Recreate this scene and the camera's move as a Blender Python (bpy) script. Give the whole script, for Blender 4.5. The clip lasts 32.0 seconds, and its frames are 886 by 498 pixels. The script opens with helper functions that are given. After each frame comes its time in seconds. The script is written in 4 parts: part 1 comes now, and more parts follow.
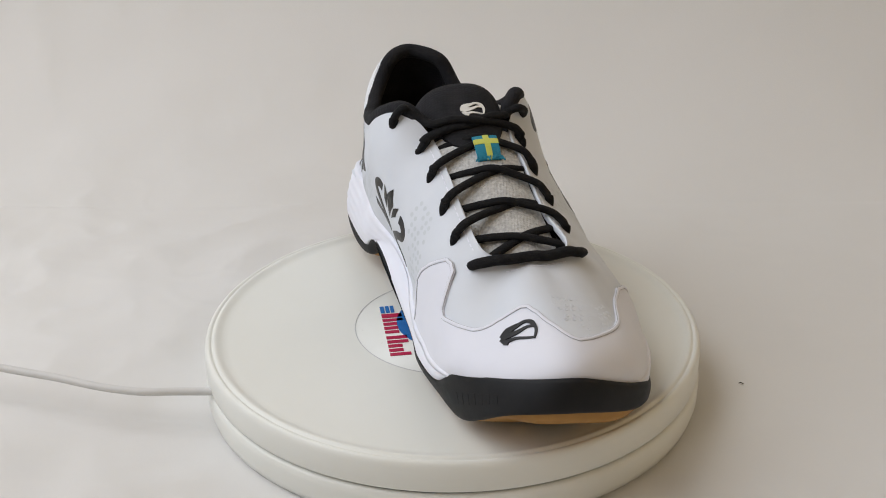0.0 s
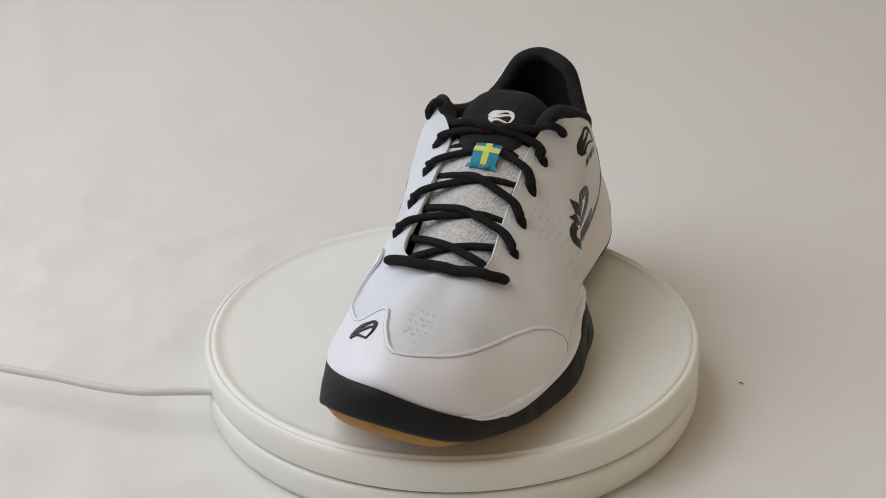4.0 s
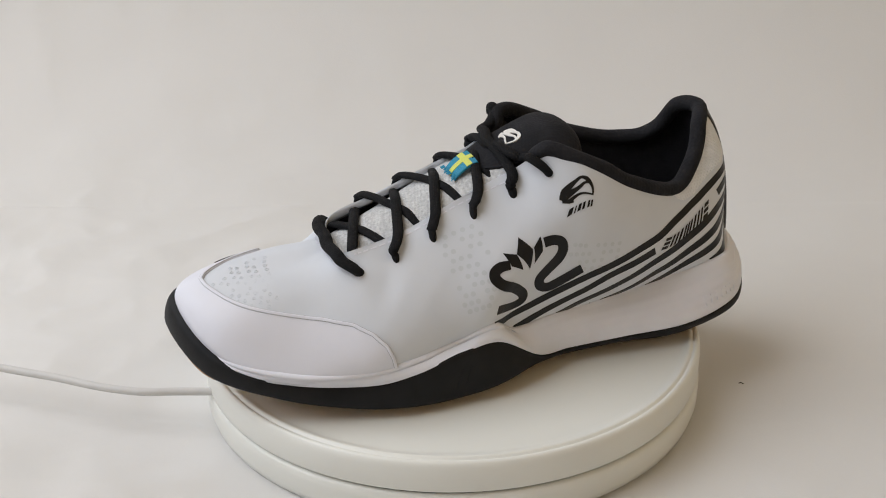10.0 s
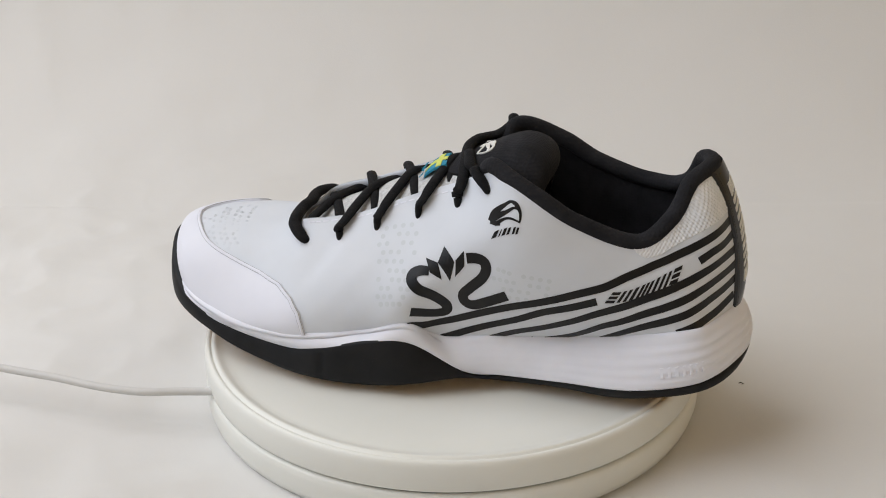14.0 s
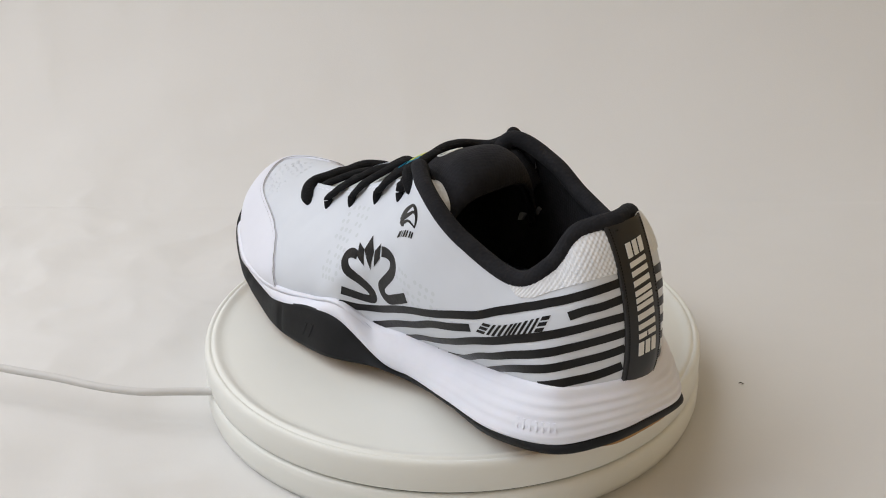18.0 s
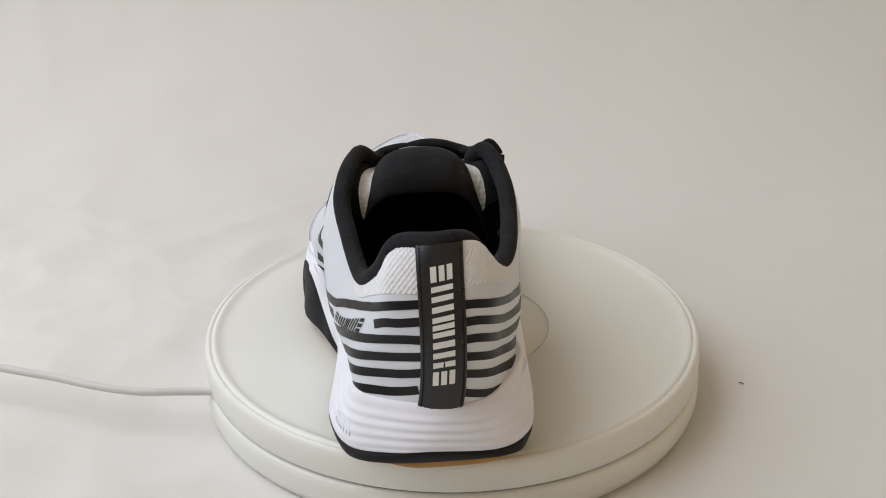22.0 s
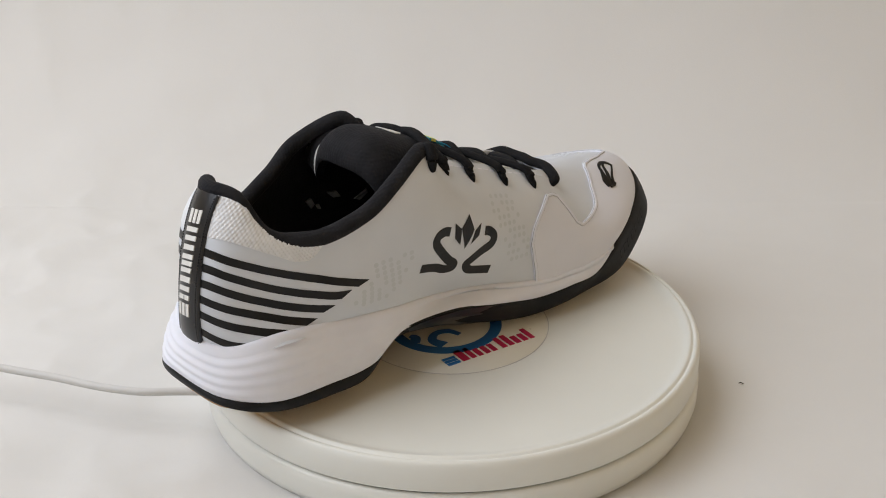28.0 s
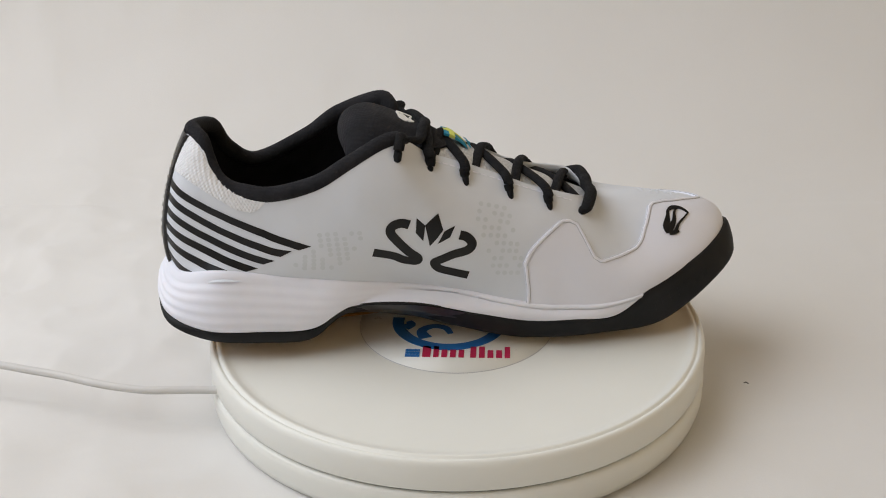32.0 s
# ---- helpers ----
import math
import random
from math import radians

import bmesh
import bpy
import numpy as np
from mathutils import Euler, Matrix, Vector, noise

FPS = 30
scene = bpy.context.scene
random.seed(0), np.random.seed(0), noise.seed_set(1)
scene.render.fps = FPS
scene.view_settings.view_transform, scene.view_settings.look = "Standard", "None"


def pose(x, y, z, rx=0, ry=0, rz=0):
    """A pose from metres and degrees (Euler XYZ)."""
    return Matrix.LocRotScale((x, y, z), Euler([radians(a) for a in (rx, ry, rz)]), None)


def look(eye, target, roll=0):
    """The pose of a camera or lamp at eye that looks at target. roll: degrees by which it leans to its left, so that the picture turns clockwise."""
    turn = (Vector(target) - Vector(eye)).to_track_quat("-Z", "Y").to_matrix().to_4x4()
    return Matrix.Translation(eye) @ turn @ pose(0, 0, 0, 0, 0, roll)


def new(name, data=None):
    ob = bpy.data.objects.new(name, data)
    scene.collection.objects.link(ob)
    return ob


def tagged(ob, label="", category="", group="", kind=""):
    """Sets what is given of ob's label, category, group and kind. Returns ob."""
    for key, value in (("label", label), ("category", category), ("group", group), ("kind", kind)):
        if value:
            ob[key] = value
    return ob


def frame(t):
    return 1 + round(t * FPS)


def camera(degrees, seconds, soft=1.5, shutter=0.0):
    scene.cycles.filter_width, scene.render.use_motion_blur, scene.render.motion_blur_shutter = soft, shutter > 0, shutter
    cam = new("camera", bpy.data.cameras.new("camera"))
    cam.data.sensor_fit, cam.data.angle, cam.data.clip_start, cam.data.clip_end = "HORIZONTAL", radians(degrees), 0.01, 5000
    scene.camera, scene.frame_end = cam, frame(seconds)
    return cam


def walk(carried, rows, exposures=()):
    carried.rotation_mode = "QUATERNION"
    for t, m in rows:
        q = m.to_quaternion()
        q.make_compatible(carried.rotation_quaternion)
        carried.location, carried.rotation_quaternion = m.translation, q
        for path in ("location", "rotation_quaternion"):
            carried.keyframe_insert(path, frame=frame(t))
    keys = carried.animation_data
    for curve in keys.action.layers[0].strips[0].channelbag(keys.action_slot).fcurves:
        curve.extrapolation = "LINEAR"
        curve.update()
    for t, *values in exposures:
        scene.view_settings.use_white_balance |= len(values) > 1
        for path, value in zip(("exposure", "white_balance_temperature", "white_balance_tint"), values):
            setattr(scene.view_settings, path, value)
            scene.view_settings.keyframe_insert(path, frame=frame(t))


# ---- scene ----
# ---- camera: on a tripod, nudged a little at the very end ----
cam = camera(36.96, 32.0, soft=1.0)
EYE = Vector((0.0, -0.6190, 0.34235))


def view(yaw=0.0, pitch=0.0):
    d = Vector((-0.00624, 0.90078, -0.43424))
    d = Matrix.Rotation(radians(yaw), 3, "Z") @ Matrix.Rotation(radians(pitch), 3, "X") @ d
    return look(EYE, EYE + d, -0.636)


walk(cam, [(0.0, view()), (15.0, view()), (31.0, view()), (31.2, view(0.02)), (31.5, view(0.15, -0.02)), (31.8, view(0.24, -0.03)), (32.0, view(0.24, -0.04))],
     exposures=[(0.0, 0.0), (4.0, 0.0), (8.0, 0.05), (18.0, 0.10), (24.0, 0.10), (28.0, 0.14), (32.0, 0.12)])

# ---- light: daylight from a window at the side of the table, sky outside ----
world = bpy.data.worlds.new("daylight")
scene.world = world
world.use_nodes = True
sky = world.node_tree.nodes.new("ShaderNodeTexSky")
sky.sky_type, sky.sun_disc, sky.sun_elevation, sky.sun_rotation = "NISHITA", False, radians(40), radians(200)
world.node_tree.links.new(sky.outputs["Color"], world.node_tree.nodes["Background"].inputs["Color"])
world.node_tree.nodes["Background"].inputs["Strength"].default_value = 0.12


def area(name, at, target, sx, sy, watts, colour):
    lamp = bpy.data.lights.new(name, "AREA")
    lamp.shape, lamp.size, lamp.size_y, lamp.energy, lamp.color = "RECTANGLE", sx, sy, watts, colour
    ob = new(name, lamp)
    ob.matrix_world = look(at, target)
    return ob


FLOOR_Z = -0.0345
area("window_light", (-0.91, 0.05, 1.24), (0, 0.05, 0.40), 1.9, 1.50, 23.6, (0.95, 0.96, 0.98))


# ---- materials ----
def noise_node(nt, scale, detail=4.0, rough=0.55):
    tc = nt.nodes.new("ShaderNodeTexCoord")
    n = nt.nodes.new("ShaderNodeTexNoise")
    n.inputs["Scale"].default_value, n.inputs["Detail"].default_value, n.inputs["Roughness"].default_value = scale, detail, rough
    nt.links.new(tc.outputs["Object"], n.inputs["Vector"])
    return n


def surface(name, dark, light, rough=0.5, scale=40.0, bump=0.0, bump_scale=800.0, sheen=0.0, weave=0.0, weave_scale=500.0, gloss_var=0.08, sss=0.0, spec=0.5):
    """A node material: colour mottled between two tones, uneven gloss, fine relief; weave adds a textile's threads."""
    m = bpy.data.materials.new(name)
    m.use_nodes = True
    nt = m.node_tree
    b = nt.nodes["Principled BSDF"]
    n = noise_node(nt, scale)
    ramp = nt.nodes.new("ShaderNodeValToRGB")
    ramp.color_ramp.elements[0].position, ramp.color_ramp.elements[1].position = 0.3, 0.7
    ramp.color_ramp.elements[0].color, ramp.color_ramp.elements[1].color = (*dark, 1), (*light, 1)
    nt.links.new(n.outputs["Fac"], ramp.inputs["Fac"])
    nt.links.new(ramp.outputs["Color"], b.inputs["Base Color"])
    mr = nt.nodes.new("ShaderNodeMapRange")
    mr.inputs["To Min"].default_value, mr.inputs["To Max"].default_value = rough - gloss_var, rough + gloss_var
    n2 = noise_node(nt, scale * 3.3, 3.0)
    nt.links.new(n2.outputs["Fac"], mr.inputs["Value"])
    nt.links.new(mr.outputs["Result"], b.inputs["Roughness"])
    b.inputs["Sheen Weight"].default_value = sheen
    b.inputs["Specular IOR Level"].default_value = spec
    if sss:
        b.inputs["Subsurface Weight"].default_value = sss
        b.inputs["Subsurface Radius"].default_value = (0.004, 0.003, 0.0025)
        b.inputs["Subsurface Scale"].default_value = 0.5
    height = None
    if bump:
        height = noise_node(nt, bump_scale, 5.0).outputs["Fac"]
    if weave:
        tc = nt.nodes.new("ShaderNodeTexCoord")
        v = nt.nodes.new("ShaderNodeTexVoronoi")
        v.inputs["Scale"].default_value = weave_scale
        v.inputs["Randomness"].default_value = 0.35
        nt.links.new(tc.outputs["Object"], v.inputs["Vector"])
        if height is None:
            height = v.outputs["Distance"]
        else:
            mx = nt.nodes.new("ShaderNodeMath")
            mx.operation = "ADD"
            nt.links.new(v.outputs["Distance"], mx.inputs[0])
            nt.links.new(height, mx.inputs[1])
            height = mx.outputs[0]
    if height is not None:
        bn = nt.nodes.new("ShaderNodeBump")
        bn.inputs["Strength"].default_value = max(bump, weave)
        bn.inputs["Distance"].default_value = 0.0006 if weave else 0.0003
        nt.links.new(height, bn.inputs["Height"])
        nt.links.new(bn.outputs["Normal"], b.inputs["Normal"])
    return m


M_CLOTH = surface("white_cotton", (0.70, 0.69, 0.67), (0.74, 0.73, 0.71), 0.9, 3.0, bump=0.25, bump_scale=900, sheen=0.15)
M_PLASTIC = surface("cream_plastic", (0.79, 0.795, 0.745), (0.82, 0.825, 0.775), 0.40, 12, bump=0.06, bump_scale=1500)
M_GAPSHADE = surface("gap_shade", (0.02, 0.022, 0.015), (0.03, 0.03, 0.02), 0.8, 30)
M_UPPER = surface("white_synthetic", (0.645, 0.675, 0.725), (0.685, 0.715, 0.765), 0.5, 30, bump=0.10, bump_scale=1800)
M_CAP = surface("white_toe_leather", (0.745, 0.755, 0.825), (0.775, 0.785, 0.855), 0.46, 40, bump=0.08, bump_scale=1400)
M_FOAM = surface("white_foam", (0.78, 0.79, 0.86), (0.82, 0.83, 0.90), 0.6, 60, bump=0.12, bump_scale=1200, sss=0.1)
M_RUBBER = surface("black_rubber", (0.006, 0.0064, 0.0075), (0.011, 0.0115, 0.013), 0.58, 60, bump=0.15, bump_scale=1500, spec=0.25)
M_SHANK = surface("glossy_black_plastic", (0.010, 0.010, 0.011), (0.016, 0.016, 0.018), 0.30, 60, gloss_var=0.05)
M_GUM = surface("gum_rubber", (0.28, 0.130, 0.017), (0.40, 0.20, 0.032), 0.55, 50, bump=0.2, bump_scale=900)
M_LINING = surface("black_lining", (0.014, 0.014, 0.016), (0.024, 0.024, 0.027), 0.92, 80, weave=0.6, weave_scale=620, sheen=0.02, spec=0.15)
M_MESH = surface("white_mesh", (0.62, 0.61, 0.59), (0.78, 0.77, 0.75), 0.8, 500, weave=1.0, weave_scale=420)
M_TONGUE = surface("grey_tongue_mesh", (0.45, 0.45, 0.45), (0.68, 0.68, 0.67), 0.85, 600, weave=1.0, weave_scale=650)
M_LACE = surface("black_lace", (0.006, 0.006, 0.007), (0.012, 0.012, 0.013), 0.85, 300, weave=0.6, weave_scale=1000, spec=0.2)
M_PRINT = surface("black_print", (0.005, 0.005, 0.006), (0.009, 0.009, 0.009), 0.38, 120, bump=0.26, bump_scale=900, gloss_var=0.14, spec=0.3)
M_STRAP = surface("black_patent_strap", (0.010, 0.010, 0.011), (0.016, 0.016, 0.017), 0.30, 60, bump=0.08, bump_scale=700)
M_WHITEPRINT = surface("white_print", (0.72, 0.71, 0.68), (0.78, 0.77, 0.73), 0.5, 90)
M_BLUE = surface("flag_blue", (0.01, 0.22, 0.36), (0.015, 0.27, 0.42), 0.6, 200, weave=0.5, weave_scale=1200)
M_YELLOW = surface("flag_yellow", (0.62, 0.66, 0.12), (0.70, 0.74, 0.16), 0.6, 200, weave=0.5, weave_scale=1200)
M_STKBLUE = surface("sticker_blue", (0.02, 0.16, 0.48), (0.03, 0.19, 0.55), 0.35, 40)
M_STKRED = surface("sticker_red", (0.50, 0.02, 0.08), (0.56, 0.03, 0.10), 0.35, 40)
M_CLEAR = surface("sticker_film", (0.785, 0.792, 0.75), (0.815, 0.822, 0.78), 0.30, 40)
M_FILMEDGE = surface("sticker_film_edge", (0.52, 0.52, 0.52), (0.60, 0.60, 0.60), 0.4, 40)
# unseen walls and ceiling: tones picked for the light they bounce
M_WALL = surface("unseen_cream_wall", (0.73, 0.65, 0.54), (0.77, 0.69, 0.58), 0.9, 5)
M_WARM = surface("unseen_sand_wall", (0.83, 0.64, 0.38), (0.87, 0.68, 0.42), 0.9, 5)
M_CEIL = surface("unseen_white_ceiling", (0.84, 0.81, 0.76), (0.87, 0.84, 0.79), 0.9, 5)
M_BOARDS = surface("brown_floor_wood", (0.46, 0.36, 0.25), (0.54, 0.43, 0.31), 0.5, 8)
M_STITCH = surface("grey_thread", (0.30, 0.30, 0.31), (0.40, 0.40, 0.41), 0.8, 400)
M_DOT = surface("pale_dot_print", (0.58, 0.615, 0.645), (0.61, 0.645, 0.68), 0.5, 200)
M_HEELMESH = surface("woven_heel_mesh", (0.72, 0.73, 0.75), (0.80, 0.81, 0.83), 0.8, 200, bump=0.2, bump_scale=1800)
M_LINT = surface("grey_lint", (0.05, 0.045, 0.04), (0.10, 0.09, 0.08), 0.9, 300)
M_CABLE = surface("white_cable_sheath", (0.60, 0.59, 0.57), (0.66, 0.65, 0.63), 0.5, 60)


# ---- mesh helpers ----
def mesh_of(name, verts, faces, material, smooth=True):
    me = bpy.data.meshes.new(name)
    me.from_pydata([tuple(v) for v in verts], [], faces)
    me.materials.append(material)
    if smooth:
        me.polygons.foreach_set("use_smooth", [True] * len(me.polygons))
    me.update()
    return me


def part(name, bm, material, parent, label=""):
    """Links a bmesh (or ready mesh) as one mesh object under a thing or a part."""
    if isinstance(bm, bpy.types.Mesh):
        me = bm
    else:
        me = bpy.data.meshes.new(name)
        bm.to_mesh(me)
        bm.free()
        me.materials.append(material)
        me.polygons.foreach_set("use_smooth", [True] * len(me.polygons))
    ob = new(name, me)
    ob.parent = parent
    if label:
        tagged(ob, label)
    return ob


def grid_faces(nu, nv, wrap_u=False, wrap_v=False):
    """Faces of a grid whose vertices run v fastest."""
    out = []
    for i in range(nu if wrap_u else nu - 1):
        for j in range(nv if wrap_v else nv - 1):
            a, b = i * nv + j, ((i + 1) % nu) * nv + j
            c, d = ((i + 1) % nu) * nv + (j + 1) % nv, i * nv + (j + 1) % nv
            out.append((a, b, c, d))
    return out


def lathe(name, profile, material, n=128, centre=(0, 0)):
    """A turned body from (radius, z) pairs, closed where the radius is 0."""
    verts, faces = [], []
    for i in range(n):
        a = 2 * math.pi * i / n
        for r, z in profile:
            verts.append((centre[0] + r * math.cos(a), centre[1] + r * math.sin(a), z))
    return mesh_of(name, verts, [f[::1] for f in grid_faces(n, len(profile), wrap_u=True)], material)


def tube(name, pts, radius, material, sides=10, flat=1.0, closed=False, up=None):
    """A round or flattened cord along points; its ends are rounded. up: the side normals for flattened cords."""
    P = [Vector(p) for p in pts]
    n = len(P)
    verts, faces = [], []
    for i, p in enumerate(P):
        t = (P[(i + 1) % n] - P[i - 1]) if closed else (P[min(i + 1, n - 1)] - P[max(i - 1, 0)])
        t.normalize()
        ref = Vector(up[i]) if up is not None else Vector((0, 0, 1))
        if abs(t.dot(ref)) > 0.95:
            ref = Vector((1, 0, 0))
        s = t.cross(ref).normalized()
        nrm = s.cross(t)
        k = 1.0
        if not closed:
            e = min(i, n - 1 - i)
            k = (0.25, 0.75, 0.95)[e] if e < 3 else 1.0
        for j in range(sides):
            a = 2 * math.pi * j / sides
            verts.append(p + k * radius * (s * math.cos(a) + nrm * math.sin(a) * flat))
    faces = grid_faces(n, sides, wrap_u=closed, wrap_v=True)
    if not closed:
        faces += [tuple(range(sides))[::-1], tuple(range((n - 1) * sides, n * sides))]
    return mesh_of(name, verts, faces, material)


def spline(ctrl, n, closed=False):
    """Catmull-Rom through control points, n samples per span."""
    C = np.array(ctrl, float)
    m = len(C)
    out = []
    for i in range(m if closed else m - 1):
        p0, p1, p2, p3 = (C[(i - 1) % m], C[i], C[(i + 1) % m], C[(i + 2) % m]) if closed else (C[max(i - 1, 0)], C[i], C[i + 1], C[min(i + 2, m - 1)])
        for k in range(n):
            t = k / n
            out.append(0.5 * (2 * p1 + (p2 - p0) * t + (2 * p0 - 5 * p1 + 4 * p2 - p3) * t * t + (3 * p1 - p0 - 3 * p2 + p3) * t ** 3))
    if not closed:
        out.append(C[-1])
    return np.array(out)

# ---- the shoe's shape: loops of 26 stations (mm; x from heel to toe, y to its outer side, z up) ----
# from the back of the heel along the outer side to the toe and back along the inner side
FEATHER = [(6.1, 7.3, 42), (16.5, 32.1, 40.5), (28.6, 41.3, 39.9), (59.2, 38.4, 32.3), (92.2, 38.6, 27.9), (120.5, 42.9, 27.3), (142.9, 45.3, 24.8), (158.2, 54.8, 35.1), (179.5, 54.4, 29.1), (200.3, 57.9, 26.2), (223.1, 56.4, 23.8), (254.6, 48.1, 24.9), (285.3, 26.9, 31), (295.6, -5.9, 42), (280, -29.5, 37.1), (250.9, -43.9, 28.1), (225.8, -47.5, 22.6), (206.5, -46.1, 22.2), (190.5, -44.9, 23.3), (170.7, -40.8, 26.3), (148.7, -34.7, 30.3), (120.6, -33.4, 34.9), (91.4, -37.4, 40.5), (62.2, -33.2, 43.2), (31.6, -30.1, 46.7), (12.5, -15, 40.9)]
LOW = [(6, 5, 64.9), (15.3, 24.7, 61.6), (31.3, 39, 59.4), (58, 46.2, 51.6), (85, 50.5, 51.9), (111.4, 50.9, 52.2), (134.8, 48.4, 51.3), (154.1, 54, 53.5), (174.4, 51.6, 50.7), (195.5, 51.3, 47.1), (216.4, 51.9, 41.6), (245.4, 39.6, 42.1), (278.3, 23.4, 48.8), (291.5, -4.7, 54.8), (278.2, -26.3, 47.8), (249.2, -40.8, 39.8), (223.1, -43.5, 40.5), (201.1, -42.3, 42.3), (184.2, -41.2, 48.2), (162, -41.1, 50.1), (140.9, -40.8, 53.2), (114, -40.3, 56.7), (87.6, -39.4, 57.1), (59.4, -35.2, 56.1), (30.6, -23.4, 64.7), (10.7, -13, 65.3)]
HIGH = [(12.7, 4.5, 92), (18.9, 25.2, 88.6), (33.1, 32.8, 80.4), (55.8, 43.2, 68.5), (78.8, 47.6, 74.8), (101.2, 51.1, 81), (114.4, 48.6, 87.2), (139.7, 41.2, 79.2), (167, 34.8, 73.4), (191.3, 34.6, 65.8), (212.3, 34.3, 60.3), (235.3, 26.1, 57.8), (253.2, 15, 59.3), (264.7, -4, 62.4), (253.7, -15.9, 60.5), (239, -25.7, 52.7), (218.9, -34.6, 56.4), (196.9, -34.5, 64.1), (170.8, -33.5, 71.9), (145.6, -37.2, 78.9), (125.4, -40.7, 86), (105.4, -42.2, 80.6), (81, -37.3, 77.1), (57.5, -32.3, 71.1), (32.6, -24.7, 83.8), (16.5, -13.5, 92.4)]
TOP = [(21.5, 3.9, 112.1), (31.6, 20.8, 107.8), (38.8, 29.6, 91.4), (52.7, 37.2, 81.5), (78.7, 42.5, 90.7), (97.9, 44, 102.9), (121.1, 35.5, 112), (136.2, 24.1, 100), (162.5, 22.8, 89.3), (189.9, 21.5, 76.7), (216, 22.4, 71.3), (222, 15.3, 67.5), (224, 5.3, 66.6), (223.7, 1.4, 67.3), (223.1, -3.5, 66.8), (220.8, -9.5, 68.4), (213.7, -19.5, 72.3), (189.5, -19.7, 80), (162.4, -18.6, 90.9), (138.2, -18.3, 99.9), (120.9, -29, 112), (98.8, -35.3, 103.5), (79.1, -35.4, 92), (54.6, -30.5, 86.1), (36.6, -21, 92.8), (27.4, -11, 109.5)]
# the edge between the white midsole and the black outsole, and the lower edge of the black
RAND = [(-0.7, 9.9, 24.5), (4.2, 27.6, 22), (19.8, 44.8, 16.4), (49.8, 51.8, 12.1), (82.8, 48.9, 10.4), (112.7, 45.3, 8.3), (131, 48.8, 10.1), (156.1, 56.1, 26.6), (176.9, 60.5, 26.8), (201, 60.9, 20.8), (222, 55.3, 16.7), (259.4, 45, 20.5), (287.5, 28.5, 31.1), (299.6, -5.1, 46.4), (283, -30.1, 42.3), (249.7, -45.3, 29.5), (230, -47.8, 16.5), (208, -49.4, 16.6), (185, -44.9, 15.5), (158.1, -43.5, 21.1), (128.1, -42.1, 28.1), (94.4, -38.7, 27.5), (76.3, -38.2, 16.3), (51.7, -38.1, 16.2), (22.9, -34, 16.9), (3.5, -18.6, 21.1)]
EDGE = [(1.3, 3.9, 18.1), (5.2, 29.5, 16.5), (20.8, 44.8, 11.5), (53.8, 48.7, 6), (83.7, 44.9, 5.3), (108.7, 44.4, 5.3), (131.1, 52.8, 9), (157.2, 62.1, 7), (178.3, 62.4, 4.4), (201.2, 62.8, 4.9), (225.1, 57.2, 6), (259.3, 46.5, 12.5), (290.5, 25.4, 21.4), (301.6, -10.9, 33.2), (287.7, -34.1, 28.7), (256, -43.9, 9.3), (222.3, -44.7, 5), (196.8, -45.1, 5), (174.9, -40.7, 5.3), (149, -35.3, 10.5), (126.1, -34, 18.8), (95.2, -31.7, 20.3), (75.2, -36.2, 9.5), (53.4, -38.1, 10.1), (25.8, -33.1, 10.6), (5.2, -23.3, 17)]
NS = 26
LOOPS = [np.array(a, float) / 1000 for a in (FEATHER, LOW, HIGH, TOP)]
RAND_L, EDGE_L = np.array(RAND, float) / 1000, np.array(EDGE, float) / 1000
KN = (0.0, 0.35, 0.7, 1.0)


def loop_at(L, u):
    """A point of a closed loop at station u (Catmull-Rom), for an array of u."""
    u = np.asarray(u, float) % NS
    i = np.floor(u).astype(int)
    t = (u - i)[..., None]
    p0, p1, p2, p3 = L[(i - 1) % NS], L[i % NS], L[(i + 1) % NS], L[(i + 2) % NS]
    return 0.5 * (2 * p1 + (p2 - p0) * t + (2 * p0 - 5 * p1 + 4 * p2 - p3) * t * t + (3 * p1 - p0 - 3 * p2 + p3) * t ** 3)


def upper_at(u, v):
    """The upper's outer surface: u round the shoe, v from the featherline (0) to the opening (1)."""
    u, v = np.broadcast_arrays(np.asarray(u, float), np.asarray(v, float))
    out = 0
    for k in range(4):
        w = np.ones_like(v)
        for j in range(4):
            if j != k:
                w = w * (v - KN[j]) / (KN[k] - KN[j])
        out = out + w[..., None] * loop_at(LOOPS[k], u)
    return out


def upper_normal(u, v):
    e = 1e-3
    du = upper_at(np.asarray(u) + e, v) - upper_at(np.asarray(u) - e, v)
    dv = upper_at(u, np.asarray(v) + e) - upper_at(u, np.asarray(v) - e)
    n = np.cross(dv, du)
    return n / np.maximum(np.linalg.norm(n, axis=-1, keepdims=True), 1e-12)


def on_upper(u, v, lift=0.0):
    return upper_at(u, v) + lift * upper_normal(u, v)


# ---- the turntable's turn: one way and even, in degrees ----
def turn(t):
    return -8.7776 * t


# ---- setting: an unseen room added to bounce the side window's light, a table spread with white cloth that hangs down a backdrop ----
def box(name, x0, x1, y0, y1, z0, z1, material):
    v = [(x, y, z) for x in (x0, x1) for y in (y0, y1) for z in (z0, z1)]
    f = [(0, 1, 3, 2), (4, 6, 7, 5), (0, 4, 5, 1), (2, 3, 7, 6), (0, 2, 6, 4), (1, 5, 7, 3)]
    return new(name, mesh_of(name, v, f, material, smooth=False))


